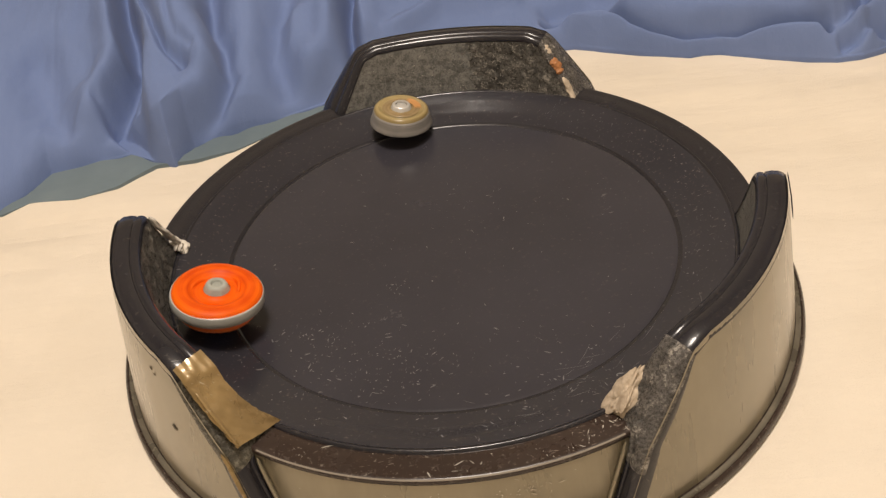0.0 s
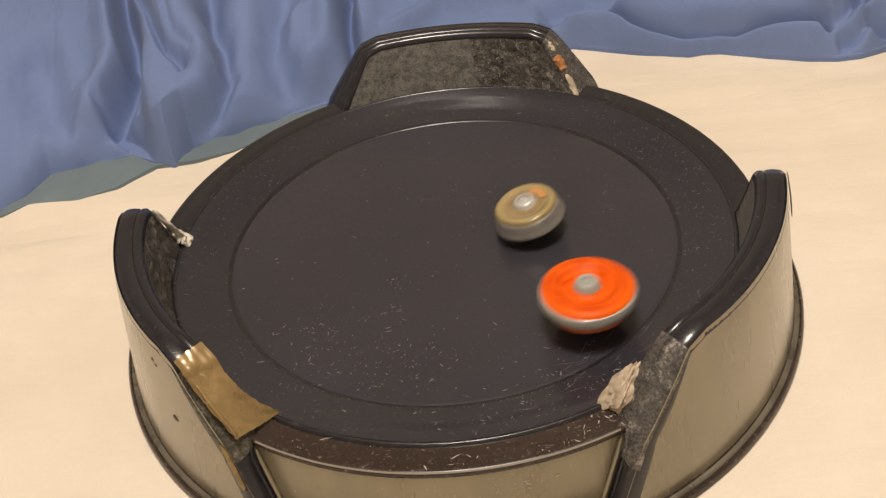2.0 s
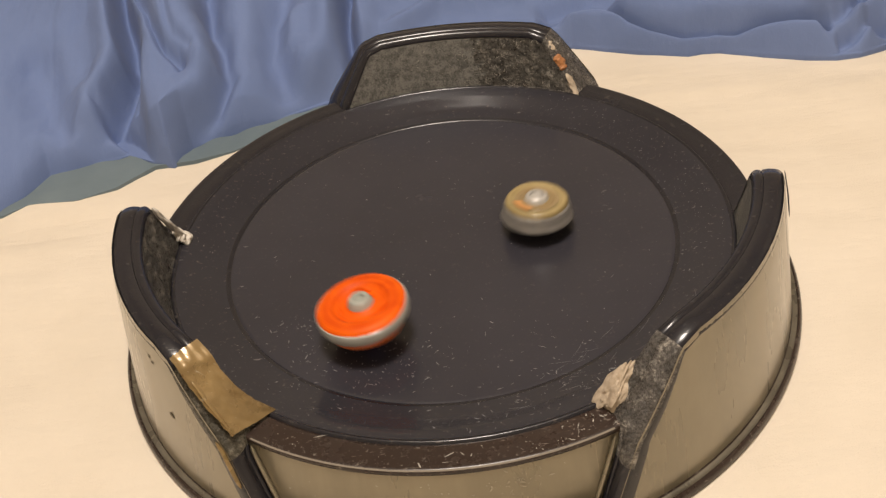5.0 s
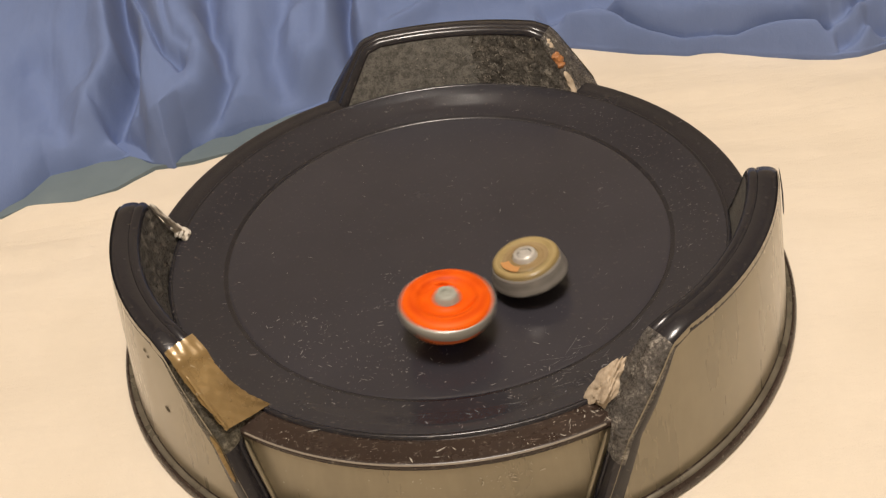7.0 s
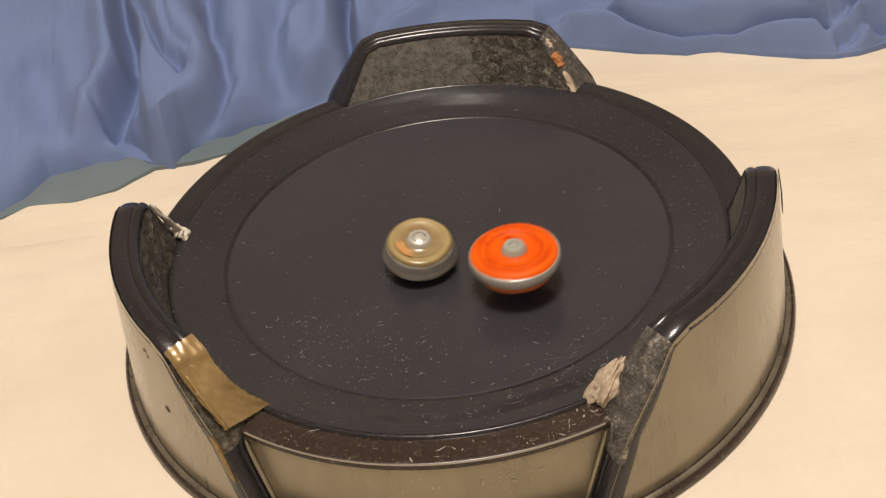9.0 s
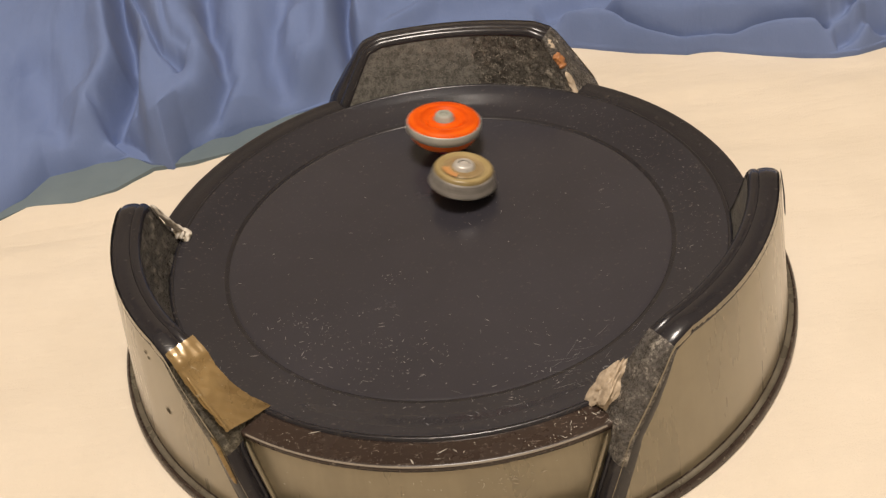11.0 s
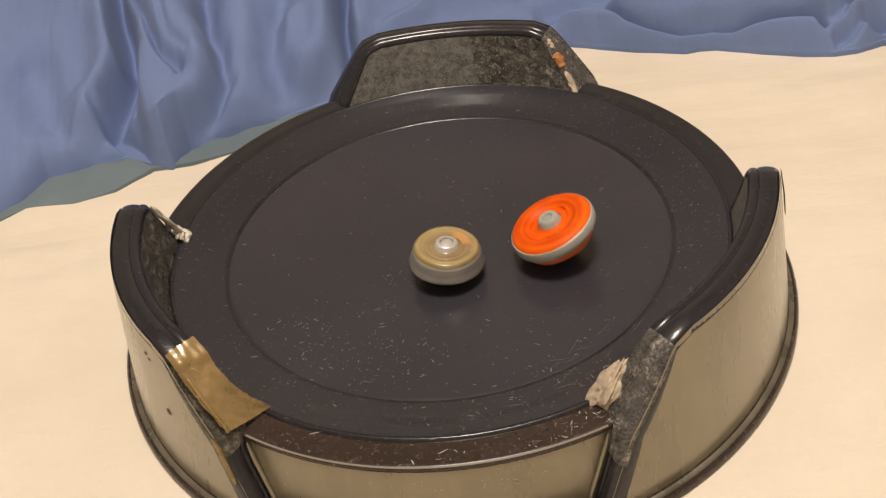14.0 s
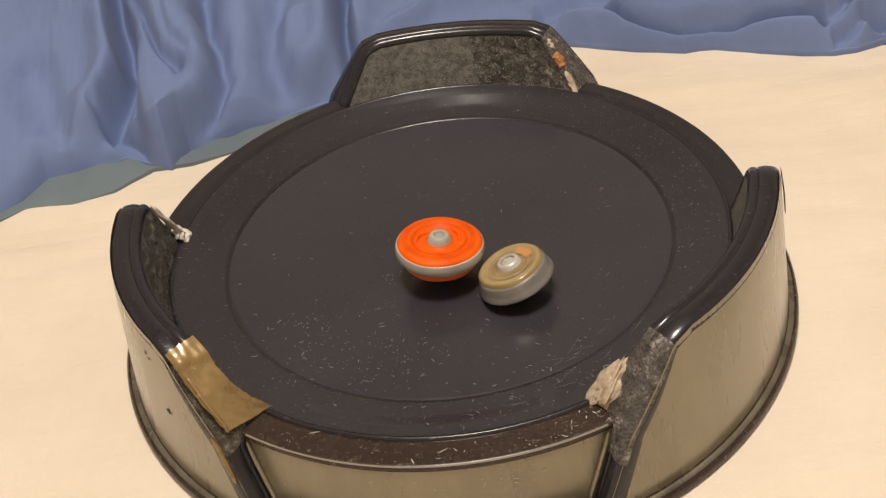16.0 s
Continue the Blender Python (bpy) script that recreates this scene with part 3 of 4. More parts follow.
    for lo, hi, near, n in ((200, 345, 0.11, 80), (-20, 66, 0.128, 230), (0, 360, 0.02, 110)):
        for i in range(n):
            x, y, _ = polar(near + (0.157 - near) * rng.random() ** 0.7, rng.uniform(lo, hi), 0)
            spots.append((x, y, 0.0012 if lo == -20 else 0.0034))
    for x, y, longest in spots:
        r = math.hypot(x, y)
        if r < 0.157 and not 0.1275 < r < 0.132:
            nick(bm, rng, Vector((x, y, bowl_z(r))), Vector((1, 0, 0)), Vector((0, 1, 0)), longest)
    for k in range(24):
        a, r = rng.gauss(-62, 13), rng.uniform(0.118, 0.155)
        drift, long = rng.uniform(-0.6, 0.6), rng.uniform(0.004, 0.018)
        rows = []
        for i in range(9):
            u = (i / 8 - 0.5) * long
            rr = r + u * drift
            if not 0.1275 < rr < 0.132 and rr < 0.157:
                wide = 0.00008 * (1.1 - abs(i / 4 - 1))
                rows.append([polar(rr + e, a + math.degrees(u / r), bowl_z(rr) + 0.00022) for e in (-wide, wide)])
        if len(rows) > 3:
            grid(bm, rows)
    tagged(part("scratch_mark", bm, NICK, thing, "pale scratches and nicks"), kind="stuff")
    bm = bmesh.new()
    for k in range(300):
        at = (81.0, 201.0, 321.0)[0 if k < 230 else 1 + k % 2]
        z = RIM_Z + 0.002 + 0.034 * rng.random() ** 1.3
        a = at + (rng.gauss(-11, 7) if k < 170 else rng.uniform(-22, 22))
        if abs(a - at) < half_span(z) - 2:
            side = Vector(polar(1, a + 90, 0))
            nick(bm, rng, Vector(polar(inner_r(z) - 0.0008, a, z)), side, Vector((0, 0, 1)), 0.0034, Vector(polar(-1, a, 0)))
    for k in range(90):
        a, r = rng.gauss(-72, 7) if k < 60 else rng.uniform(-125, -62), rng.uniform(0.1634, 0.1752)
        z = blend(r, ((0.1618, 0.0446), (0.1640, 0.0452), (0.1700, 0.0456), (0.1745, 0.0455), (0.1762, 0.0459)))
        nick(bm, rng, Vector(polar(r, a, z + 0.0001)), Vector((1, 0, 0)), Vector((0, 1, 0)), 0.0070 if k % 3 == 0 else 0.0030)
    tagged(part("scuff_mark", bm, CHIP, thing, "pale scuff marks"), kind="stuff")
    bm = bmesh.new()
    for k in range(60):
        a = rng.gauss(-86, 2.6) if k < 40 else rng.gauss(-99, 1.4) if k < 46 else rng.uniform(-123, -77)
        z = rng.gauss(0.0335, 0.003) if k < 46 else rng.uniform(0.016, 0.036)
        r = blend(z, ((0.010, 0.1830), (0.022, 0.1812), (0.036, 0.1785), (0.0436, 0.1770))) + 0.0003
        nick(bm, rng, Vector(polar(r, a, z)), Vector(polar(1, a + 90, 0)), Vector((0, 0, 1)), 0.0032, Vector(polar(1, a, 0)))
    tagged(part("flaking", bm, FLAKE, thing, "white flaked spots"), kind="stuff")
    return thing


# ---------------------------------------------------------------- the spinning tops
def slim(profile, steps=72, wave=None):
    return lathe([(r * 0.945, z * 0.70 if z < 0.0135 else z - 0.004) for r, z in profile], steps, wave)


def orange_top():
    thing = tagged(new("spinning_top"), "large bright orange spinning top with a pale grey band", "spinning top", "two spinning tops")
    face = [(0.0074, 0.0302), (0.0084, 0.0292), (0.0105, 0.0286), (0.0130, 0.0287), (0.0146, 0.0296), (0.0158, 0.0308), (0.0182, 0.0314), (0.0212, 0.0312), (0.0238, 0.0303), (0.0250, 0.0292), (0.0254, 0.0284)]
    face_part = part("face", slim(face, 90, lambda a, k: 1 + (0.010 * math.cos(radians(3 * a)) if k > 6 else 0.0)), ORANGE, thing, "dished glossy orange face")
    for k in range(3):
        bm = bmesh.new()
        rows = []
        for i in range(13):
            a = 120 * k + 5.5 * i
            r = 0.0108 + 0.0034 * (i / 12)
            h = 0.0011 * math.sin(math.pi * i / 12)
            rows.append([polar(r - 0.0012, a, 0.0244), polar(r - 0.0005, a, 0.0250 + h), polar(r + 0.0006, a, 0.0251 + h), polar(r + 0.0014, a, 0.0246)])
        grid(bm, rows)
        part("ridge", bm, ORANGE, face_part)
    part("band", slim([(0.0246, 0.0291), (0.0257, 0.0286), (0.0262, 0.0274), (0.0263, 0.0250), (0.0261, 0.0232), (0.0252, 0.0221), (0.0228, 0.0217), (0.0200, 0.0216)], 90, lambda a, k: 1 + 0.006 * math.cos(radians(3 * a + 40))), BAND, thing, "pale grey alloy band")
    part("lower_ring", slim([(0.0228, 0.0220), (0.0230, 0.0202), (0.0226, 0.0178), (0.0208, 0.0158), (0.0160, 0.0150), (0.0070, 0.0146), (0.0040, 0.0140)], 72, lambda a, k: 1 + 0.010 * math.cos(radians(6 * a))), ORANGE_LOW, thing, "light orange lower ring")
    part("stem", slim([(0.0070, 0.0144), (0.0062, 0.0100), (0.0054, 0.0060), (0.0048, 0.0032), (0.0030, 0.0030)], 36), BLUE_STEM, thing, "deep blue stem")
    part("tip", slim([(0.0044, 0.0034), (0.0042, 0.0020), (0.0032, 0.0006), (0.0012, 0.0001), (0.0, 0.0)], 36), RED_TIP, thing, "red tip")
    part("hub", slim([(0.0, 0.0326), (0.0024, 0.0328), (0.0032, 0.0338), (0.0046, 0.0340), (0.0056, 0.0336), (0.0063, 0.0325), (0.0068, 0.0308), (0.0078, 0.0294)], 48, lambda a, k: 1 + (0.02 * math.cos(radians(6 * a)) if k > 2 else 0.0)), HUB, thing, "silver-grey hub")
    return thing


def narrow(profile, steps=72, wave=None):
    return lathe([(r * 1.04, blend(z, ((0.0, 0.0), (0.0084, 0.0066), (0.0222, 0.0192), (0.0300, 0.0270)))) for r, z in profile], steps, wave)


def grey_top():
    thing = tagged(new("spinning_top"), "small smoky gold spinning top with a dull steel wheel", "spinning top", "two spinning tops")
    face = [(0.0058, 0.0250), (0.0070, 0.0240), (0.0092, 0.0234), (0.0120, 0.0234), (0.0138, 0.0240), (0.0154, 0.0245), (0.0168, 0.0242), (0.0175, 0.0234), (0.0177, 0.0220)]
    face_part = part("face", narrow(face, 90, lambda a, k: 1 + (0.010 * math.cos(radians(4 * a)) if k > 5 else 0.0)), GOLD, thing, "smoky gold dished face")
    part("wheel", narrow([(0.0168, 0.0224), (0.0180, 0.0218), (0.0186, 0.0204), (0.0193, 0.0170), (0.0202, 0.0140), (0.0205, 0.0130), (0.0203, 0.0123), (0.0180, 0.0116), (0.0120, 0.0107), (0.0070, 0.0100)], 90, lambda a, k: 1 + (0.008 * math.cos(radians(5 * a)) if 0 < k < 6 else 0.0)), STEEL, thing, "dull steel wheel")
    part("inner_ring", narrow([(0.0072, 0.0243), (0.0084, 0.0238), (0.0100, 0.0237), (0.0116, 0.0237), (0.0124, 0.0239)], 60), UMBER, thing, "translucent brown inner ring")
    bm = bmesh.new()
    grid(bm, [[polar(r, 4.0 * i, 0.0211 + 0.27 * max(0.0, r - 0.0118)) for r in (0.0088, 0.0104, 0.0120, 0.0136)] for i in range(17)])
    part("sticker", bm, CORAL, face_part, "coral-red sticker")
    ring = part("hub_ring", narrow([(0.0036, 0.0264), (0.0040, 0.0270), (0.0051, 0.0270), (0.0060, 0.0262), (0.0064, 0.0248), (0.0070, 0.0238)], 48), BRIGHT, thing, "bright steel hub ring")
    part("bolt", narrow([(0.0, 0.0268), (0.0026, 0.0267), (0.0037, 0.0262), (0.0038, 0.0250)], 6), BRIGHT, ring)
    part("tip", narrow([(0.0100, 0.0104), (0.0076, 0.0050), (0.0042, 0.0014), (0.0016, 0.0001), (0.0, 0.0)], 36), DARK_TIP, thing, "black plastic tip")
    return thing


def spun(rows, turn):
    """Rows for walk() at every film frame: each row (seconds, x, y, z, lean x, lean y) smoothed between, with turn degrees of spin a frame."""
    table = np.array(rows)
    made = []
    last = len(table) - 1
    for f in range(int(round(table[-1][0] * FPS)) + 1):
        t = f / FPS
        k = min(last - 1, int(t * 10 + 1e-6))
        s = t * 10 - k
        a, b, c, d = (table[min(last, max(0, k + e))][1:] for e in (-1, 0, 1, 2))
        x, y, z, lx, ly = 0.5 * (2 * b + (c - a) * s + (2 * a - 5 * b + 4 * c - d) * s * s + (3 * b - a - 3 * c + d) * s ** 3)
        up = Vector((lx, ly, math.sqrt(max(0.1, 1 - lx * lx - ly * ly))))
        tilt = Vector((0, 0, 1)).rotation_difference(up).to_matrix().to_4x4()
        made.append((t, Matrix.Translation((x, y, z)) @ tilt @ pose(0, 0, 0, 0, 0, turn * f)))
    return made


ARENA = stadium()
ORANGE_TOP = orange_top()
GREY_TOP = grey_top()


def motions():
    walk(ARENA, [
        (0.0, pose(0.0003, -0.0073, 0.0002, -0.11, -0.07, 2.32)),
        (0.5, pose(0.0002, -0.0060, -0.0000, -0.12, -0.13, 2.25)),
        (1.0, pose(0.0000, -0.0046, 0.0000, -0.02, -0.05, 1.75)),
        (1.5, pose(0.0010, -0.0036, 0.0002, 0.02, 0.08, 1.71)),
        (2.0, pose(0.0013, -0.0029, -0.0000, 0.08, 0.08, 1.48)),
        (2.5, pose(0.0018, -0.0032, -0.0000, 0.09, 0.02, 1.36)),
        (3.0, pose(0.0019, -0.0039, 0.0004, 0.07, 0.05, 1.30)),
        (3.5, pose(0.0015, -0.0038, 0.0002, 0.17, -0.07, 1.14)),
        (4.0, pose(0.0015, -0.0042, 0.0002, 0.01, -0.05, 1.18)),
        (6.5, pose(-0.0011, 0.0023, 0.0000, -0.02, 0.04, 0.25)),
        (7.0, pose(-0.0011, 0.0013, 0.0003, -0.01, -0.07, 0.27)),
        (7.5, pose(-0.0011, 0.0020, -0.0001, 0.04, -0.14, 0.23)),
        (8.5, pose(-0.0011, 0.0021, -0.0002, 0.02, -0.09, 0.22)),
        (9.0, pose(-0.0013, 0.0017, 0.0001, -0.00, -0.02, 0.24)),
        (11.5, pose(-0.0001, 0.0003, -0.0001, 0.01, 0.02, 0.02)),
        (12.5, pose(-0.0000, 0.0002, 0.0000, 0.01, 0.02, 0.02)),
        (13.5, pose(-0.0001, 0.0000, 0.0000, 0.00, -0.04, 0.04)),
        (14.5, pose(-0.0000, -0.0000, 0.0000, 0.00, -0.00, 0.00)),
        (15.5, pose(0.0001, 0.0001, 0.0001, -0.09, 0.03, -0.03)),
        (16.0, pose(0.0001, -0.0000, 0.0001, -0.09, 0.01, -0.05)),
    ])
    walk(ORANGE_TOP, spun([
    (0.0, -0.1309, -0.0560, 0.0394, 0.208, 0.050),
    (0.1, -0.1169, -0.0733, 0.0379, 0.196, 0.044),
    (0.2, -0.0659, -0.0792, 0.0346, 0.141, 0.017),
    (0.3, -0.0098, -0.0445, 0.0322, 0.075, 0.001),
    (0.4, -0.0098, 0.0327, 0.0320, 0.079, 0.001),
    (0.5, -0.0708, 0.1001, 0.0360, 0.153, 0.014),
    (0.6, -0.1247, 0.0792, 0.0418, 0.231, 0.038),
    (0.7, -0.1353, 0.0481, 0.0405, 0.242, 0.045),
    (0.8, -0.1055, 0.0088, 0.0348, 0.218, 0.032),
    (0.9, -0.0416, -0.0267, 0.0322, 0.112, 0.006),
    (1.0, 0.0216, 0.0063, 0.0318, -0.025, 0.001),
    (1.1, 0.0332, 0.0240, 0.0322, -0.037, 0.002),
    (1.2, 0.0350, 0.0012, 0.0320, -0.040, 0.003),
    (1.3, 0.0590, -0.0116, 0.0327, -0.067, 0.007),
    (1.4, 0.1015, 0.0145, 0.0348, -0.206, 0.028),
    (1.5, 0.1142, 0.0434, 0.0361, -0.258, 0.034),
    (1.6, 0.0892, 0.0710, 0.0356, -0.118, 0.015),
    (1.7, 0.0234, 0.0561, 0.0329, -0.124, -0.001),
    (1.8, -0.0205, -0.0107, 0.0319, -0.073, -0.007),
    (1.9, -0.0013, -0.0770, 0.0332, 0.064, -0.003),
    (2.0, 0.0663, -0.0881, 0.0348, -0.021, 0.003),
    (2.1, 0.1182, -0.0452, 0.0359, -0.228, 0.041),
    (2.2, 0.1058, 0.0087, 0.0348, -0.114, 0.020),
    (2.3, 0.0448, 0.0310, 0.0325, -0.076, 0.003),
    (2.4, -0.0256, 0.0018, 0.0318, -0.000, -0.002),
    (2.5, -0.0513, -0.0606, 0.0333, 0.086, 0.006),
    (2.6, -0.0182, -0.1080, 0.0349, 0.084, -0.001),
    (2.7, 0.0405, -0.1134, 0.0356, -0.053, 0.004),
    (2.8, 0.0780, -0.0733, 0.0348, -0.070, 0.011),
    (2.9, 0.0677, -0.0132, 0.0331, -0.036, 0.004),
    (3.0, 0.0044, 0.0255, 0.0323, 0.065, -0.004),
    (3.1, -0.0657, 0.0129, 0.0334, 0.139, 0.010),
    (3.2, -0.0947, -0.0283, 0.0348, 0.171, 0.023),
    (3.3, -0.0847, -0.0788, 0.0355, 0.165, 0.022),
    (3.4, -0.0320, -0.0983, 0.0345, 0.103, 0.001),
    (3.5, 0.0267, -0.0744, 0.0333, 0.018, -0.005),
    (3.6, 0.0438, -0.0111, 0.0324, 0.005, -0.003),
    (3.7, 0.0054, 0.0519, 0.0328, 0.052, -0.004),
    (3.8, -0.0590, 0.0692, 0.0345, 0.146, 0.008),
    (3.9, -0.1002, 0.0426, 0.0355, 0.213, 0.025),
    (4.0, -0.0976, -0.0119, 0.0347, 0.240, 0.028),
    (4.1, -0.0464, -0.0567, 0.0333, 0.120, 0.007),
    (4.2, 0.0184, -0.0468, 0.0325, -0.021, 0.001),
    (4.3, 0.0478, -0.0340, 0.0328, -0.029, 0.001),
    (4.4, 0.0726, 0.0027, 0.0334, -0.037, 0.002),
    (4.5, 0.0538, 0.0452, 0.0334, -0.044, 0.003),
    (4.6, 0.0098, 0.0674, 0.0333, -0.052, 0.004),
    (4.7, -0.0314, 0.0503, 0.0329, -0.060, 0.004),
    (4.8, -0.0468, 0.0237, 0.0326, -0.067, 0.005),
    (4.9, -0.0657, -0.0244, 0.0332, -0.075, 0.006),
    (5.0, -0.0473, -0.0764, 0.0341, -0.083, 0.007),
    (5.1, 0.0106, -0.0962, 0.0345, -0.090, 0.008),
    (5.2, 0.0590, -0.0602, 0.0338, -0.098, 0.008),
    (5.3, 0.0675, -0.0084, 0.0331, -0.105, 0.009),
    (5.4, 0.0576, 0.0357, 0.0331, -0.113, 0.010),
    (5.5, 0.0277, 0.0797, 0.0338, -0.121, 0.011),
    (5.6, -0.0335, 0.0938, 0.0346, -0.128, 0.012),
    (5.7, -0.0837, 0.0519, 0.0346, -0.136, 0.013),
    (5.8, -0.0853, -0.0098, 0.0339, -0.144, 0.014),
    (5.9, -0.0550, -0.0549, 0.0335, -0.151, 0.015),
    (6.0, -0.0087, -0.0805, 0.0337, -0.159, 0.015),
    (6.1, 0.0479, -0.0735, 0.0340, -0.166, 0.016),
    (6.2, 0.0852, -0.0269, 0.0341, -0.174, 0.017),
    (6.3, 0.0825, 0.0417, 0.0341, -0.181, 0.018),
    (6.4, 0.0357, 0.0707, 0.0334, -0.033, 0.002),
    (6.5, -0.0121, 0.0847, 0.0337, 0.073, 0.000),
    (6.6, -0.0779, 0.0563, 0.0343, 0.166, 0.016),
    (6.7, -0.1052, 0.0107, 0.0350, 0.194, 0.029),
    (6.8, -0.0987, -0.0399, 0.0351, 0.192, 0.029),
    (6.9, -0.0595, -0.0780, 0.0347, 0.125, 0.013),
    (7.0, -0.0066, -0.0816, 0.0340, 0.061, -0.001),
    (7.1, 0.0414, -0.0632, 0.0337, -0.022, 0.002),
    (7.2, 0.0623, -0.0172, 0.0332, -0.014, 0.002),
    (7.3, 0.0554, 0.0313, 0.0330, 0.001, -0.001),
    (7.4, 0.0230, 0.0631, 0.0330, 0.038, -0.003),
    (7.5, -0.0191, 0.0687, 0.0329, 0.109, -0.001),
    (7.6, -0.0544, 0.0425, 0.0327, 0.214, 0.005),
    (7.7, -0.0620, -0.0018, 0.0325, 0.233, 0.009),
    (7.8, -0.0406, -0.0395, 0.0323, 0.168, 0.003),
    (7.9, -0.0020, -0.0588, 0.0325, 0.070, -0.003),
    (8.0, 0.0392, -0.0525, 0.0328, -0.004, -0.001),
    (8.1, 0.0659, -0.0222, 0.0331, -0.071, 0.008),
    (8.2, 0.0673, 0.0166, 0.0330, -0.069, 0.007),
    (8.3, 0.0421, 0.0408, 0.0325, -0.012, 0.000),
    (8.4, 0.0048, 0.0428, 0.0320, -0.001, -0.000),
    (8.5, -0.0262, 0.0353, 0.0319, 0.031, 0.001),
    (8.6, -0.0528, 0.0055, 0.0322, 0.116, 0.008),
    (8.7, -0.0546, -0.0313, 0.0326, 0.159, 0.009),
    (8.8, -0.0339, -0.0576, 0.0329, 0.122, 0.003),
    (8.9, 0.0020, -0.0667, 0.0330, 0.053, -0.002),
    (9.0, 0.0346, -0.0498, 0.0329, -0.011, 0.001),
    (9.1, 0.0704, -0.0182, 0.0334, -0.048, 0.007),
    (9.2, 0.1114, -0.0020, 0.0355, -0.117, 0.023),
    (9.3, 0.1083, 0.0387, 0.0357, -0.103, 0.023),
    (9.4, 0.0817, 0.0810, 0.0356, -0.090, 0.023),
    (9.5, 0.0377, 0.1021, 0.0351, -0.076, 0.023),
    (9.6, -0.0078, 0.0972, 0.0344, -0.062, 0.022),
    (9.7, -0.0417, 0.0743, 0.0337, -0.048, 0.022),
    (9.8, -0.0619, 0.0451, 0.0333, -0.035, 0.022),
    (9.9, -0.0728, 0.0147, 0.0332, -0.021, 0.021),
    (10.0, -0.0756, -0.0182, 0.0334, -0.007, 0.021),
    (10.1, -0.0653, -0.0523, 0.0337, 0.007, 0.021),
    (10.2, -0.0382, -0.0785, 0.0339, 0.021, 0.021),
    (10.3, -0.0009, -0.0856, 0.0338, 0.035, 0.020),
    (10.4, 0.0330, -0.0714, 0.0335, 0.049, 0.020),
    (10.5, 0.0536, -0.0445, 0.0331, 0.063, 0.020),
    (10.6, 0.0613, -0.0156, 0.0328, 0.076, 0.019),
    (10.7, 0.0616, 0.0120, 0.0328, 0.090, 0.019),
    (10.8, 0.0558, 0.0406, 0.0330, 0.104, 0.019),
    (10.9, 0.0379, 0.0731, 0.0336, 0.118, 0.018),
    (11.0, 0.0057, 0.0932, 0.0341, 0.131, 0.018),
    (11.1, -0.0334, 0.0906, 0.0343, 0.145, 0.017),
    (11.2, -0.0650, 0.0639, 0.0340, 0.159, 0.017),
    (11.3, -0.0801, 0.0374, 0.0339, 0.172, 0.017),
    (11.4, -0.0642, 0.0184, 0.0329, 0.143, 0.011),
    (11.5, -0.0434, 0.0101, 0.0322, 0.108, -0.223),
    (11.6, -0.0081, 0.0117, 0.0317, 0.034, -0.381),
    (11.7, 0.0241, 0.0160, 0.0319, -0.066, -0.436),
    (11.8, 0.0701, 0.0357, 0.0335, -0.197, -0.523),
    (11.9, 0.1001, 0.0498, 0.0354, -0.284, -0.481),
    (12.0, 0.1173, 0.0541, 0.0367, -0.352, -0.403),
    (12.1, 0.1137, 0.0526, 0.0364, -0.366, -0.323),
    (12.2, 0.1116, 0.0306, 0.0357, -0.364, -0.188),
    (12.3, 0.0943, -0.0029, 0.0343, -0.297, -0.028),
    (12.4, 0.0730, -0.0259, 0.0334, -0.266, 0.141),
    (12.5, 0.0426, -0.0419, 0.0327, -0.190, 0.270),
    (12.6, 0.0206, -0.0604, 0.0328, -0.101, 0.237),
    (12.7, -0.0054, -0.0709, 0.0331, 0.043, 0.269),
    (12.8, -0.0318, -0.0705, 0.0334, 0.156, 0.269),
    (12.9, -0.0571, -0.0635, 0.0338, 0.264, 0.199),
    (13.0, -0.0740, -0.0425, 0.0337, 0.347, 0.070),
    (13.1, -0.0803, -0.0184, 0.0336, 0.356, -0.168),
    (13.2, -0.0768, 0.0072, 0.0333, 0.342, -0.314),
    (13.3, -0.0623, 0.0271, 0.0330, 0.275, -0.451),
    (13.4, -0.0404, 0.0374, 0.0325, 0.168, -0.533),
    (13.5, -0.0168, 0.0399, 0.0322, 0.059, -0.556),
    (13.6, 0.0104, 0.0399, 0.0321, -0.027, -0.559),
    (13.7, 0.0340, 0.0321, 0.0323, -0.097, -0.551),
    (13.8, 0.0507, 0.0239, 0.0326, -0.193, -0.522),
    (13.9, 0.0657, -0.0044, 0.0329, -0.320, -0.160),
    (14.0, 0.0669, -0.0299, 0.0332, -0.360, 0.040),
    (14.1, 0.0658, -0.0521, 0.0337, -0.290, 0.014),
    (14.2, 0.0492, -0.0732, 0.0339, -0.184, 0.190),
    (14.3, 0.0284, -0.0802, 0.0337, -0.029, 0.260),
    (14.4, 0.0043, -0.0808, 0.0335, 0.100, 0.297),
    (14.5, -0.0168, -0.0687, 0.0331, 0.193, 0.280),
    (14.6, -0.0308, -0.0562, 0.0328, 0.232, 0.225),
    (14.7, -0.0383, -0.0625, 0.0332, 0.248, 0.158),
    (14.8, -0.0381, -0.0463, 0.0327, 0.257, -0.027),
    (14.9, -0.0320, -0.0313, 0.0323, 0.239, -0.179),
    (15.0, -0.0220, -0.0110, 0.0318, 0.189, -0.190),
    (15.1, -0.0064, 0.0077, 0.0317, 0.087, -0.470),
    (15.2, 0.0058, 0.0171, 0.0317, 0.014, -0.516),
    (15.3, 0.0042, -0.0031, 0.0317, -0.021, -0.213),
    (15.4, 0.0076, -0.0197, 0.0318, -0.088, -0.102),
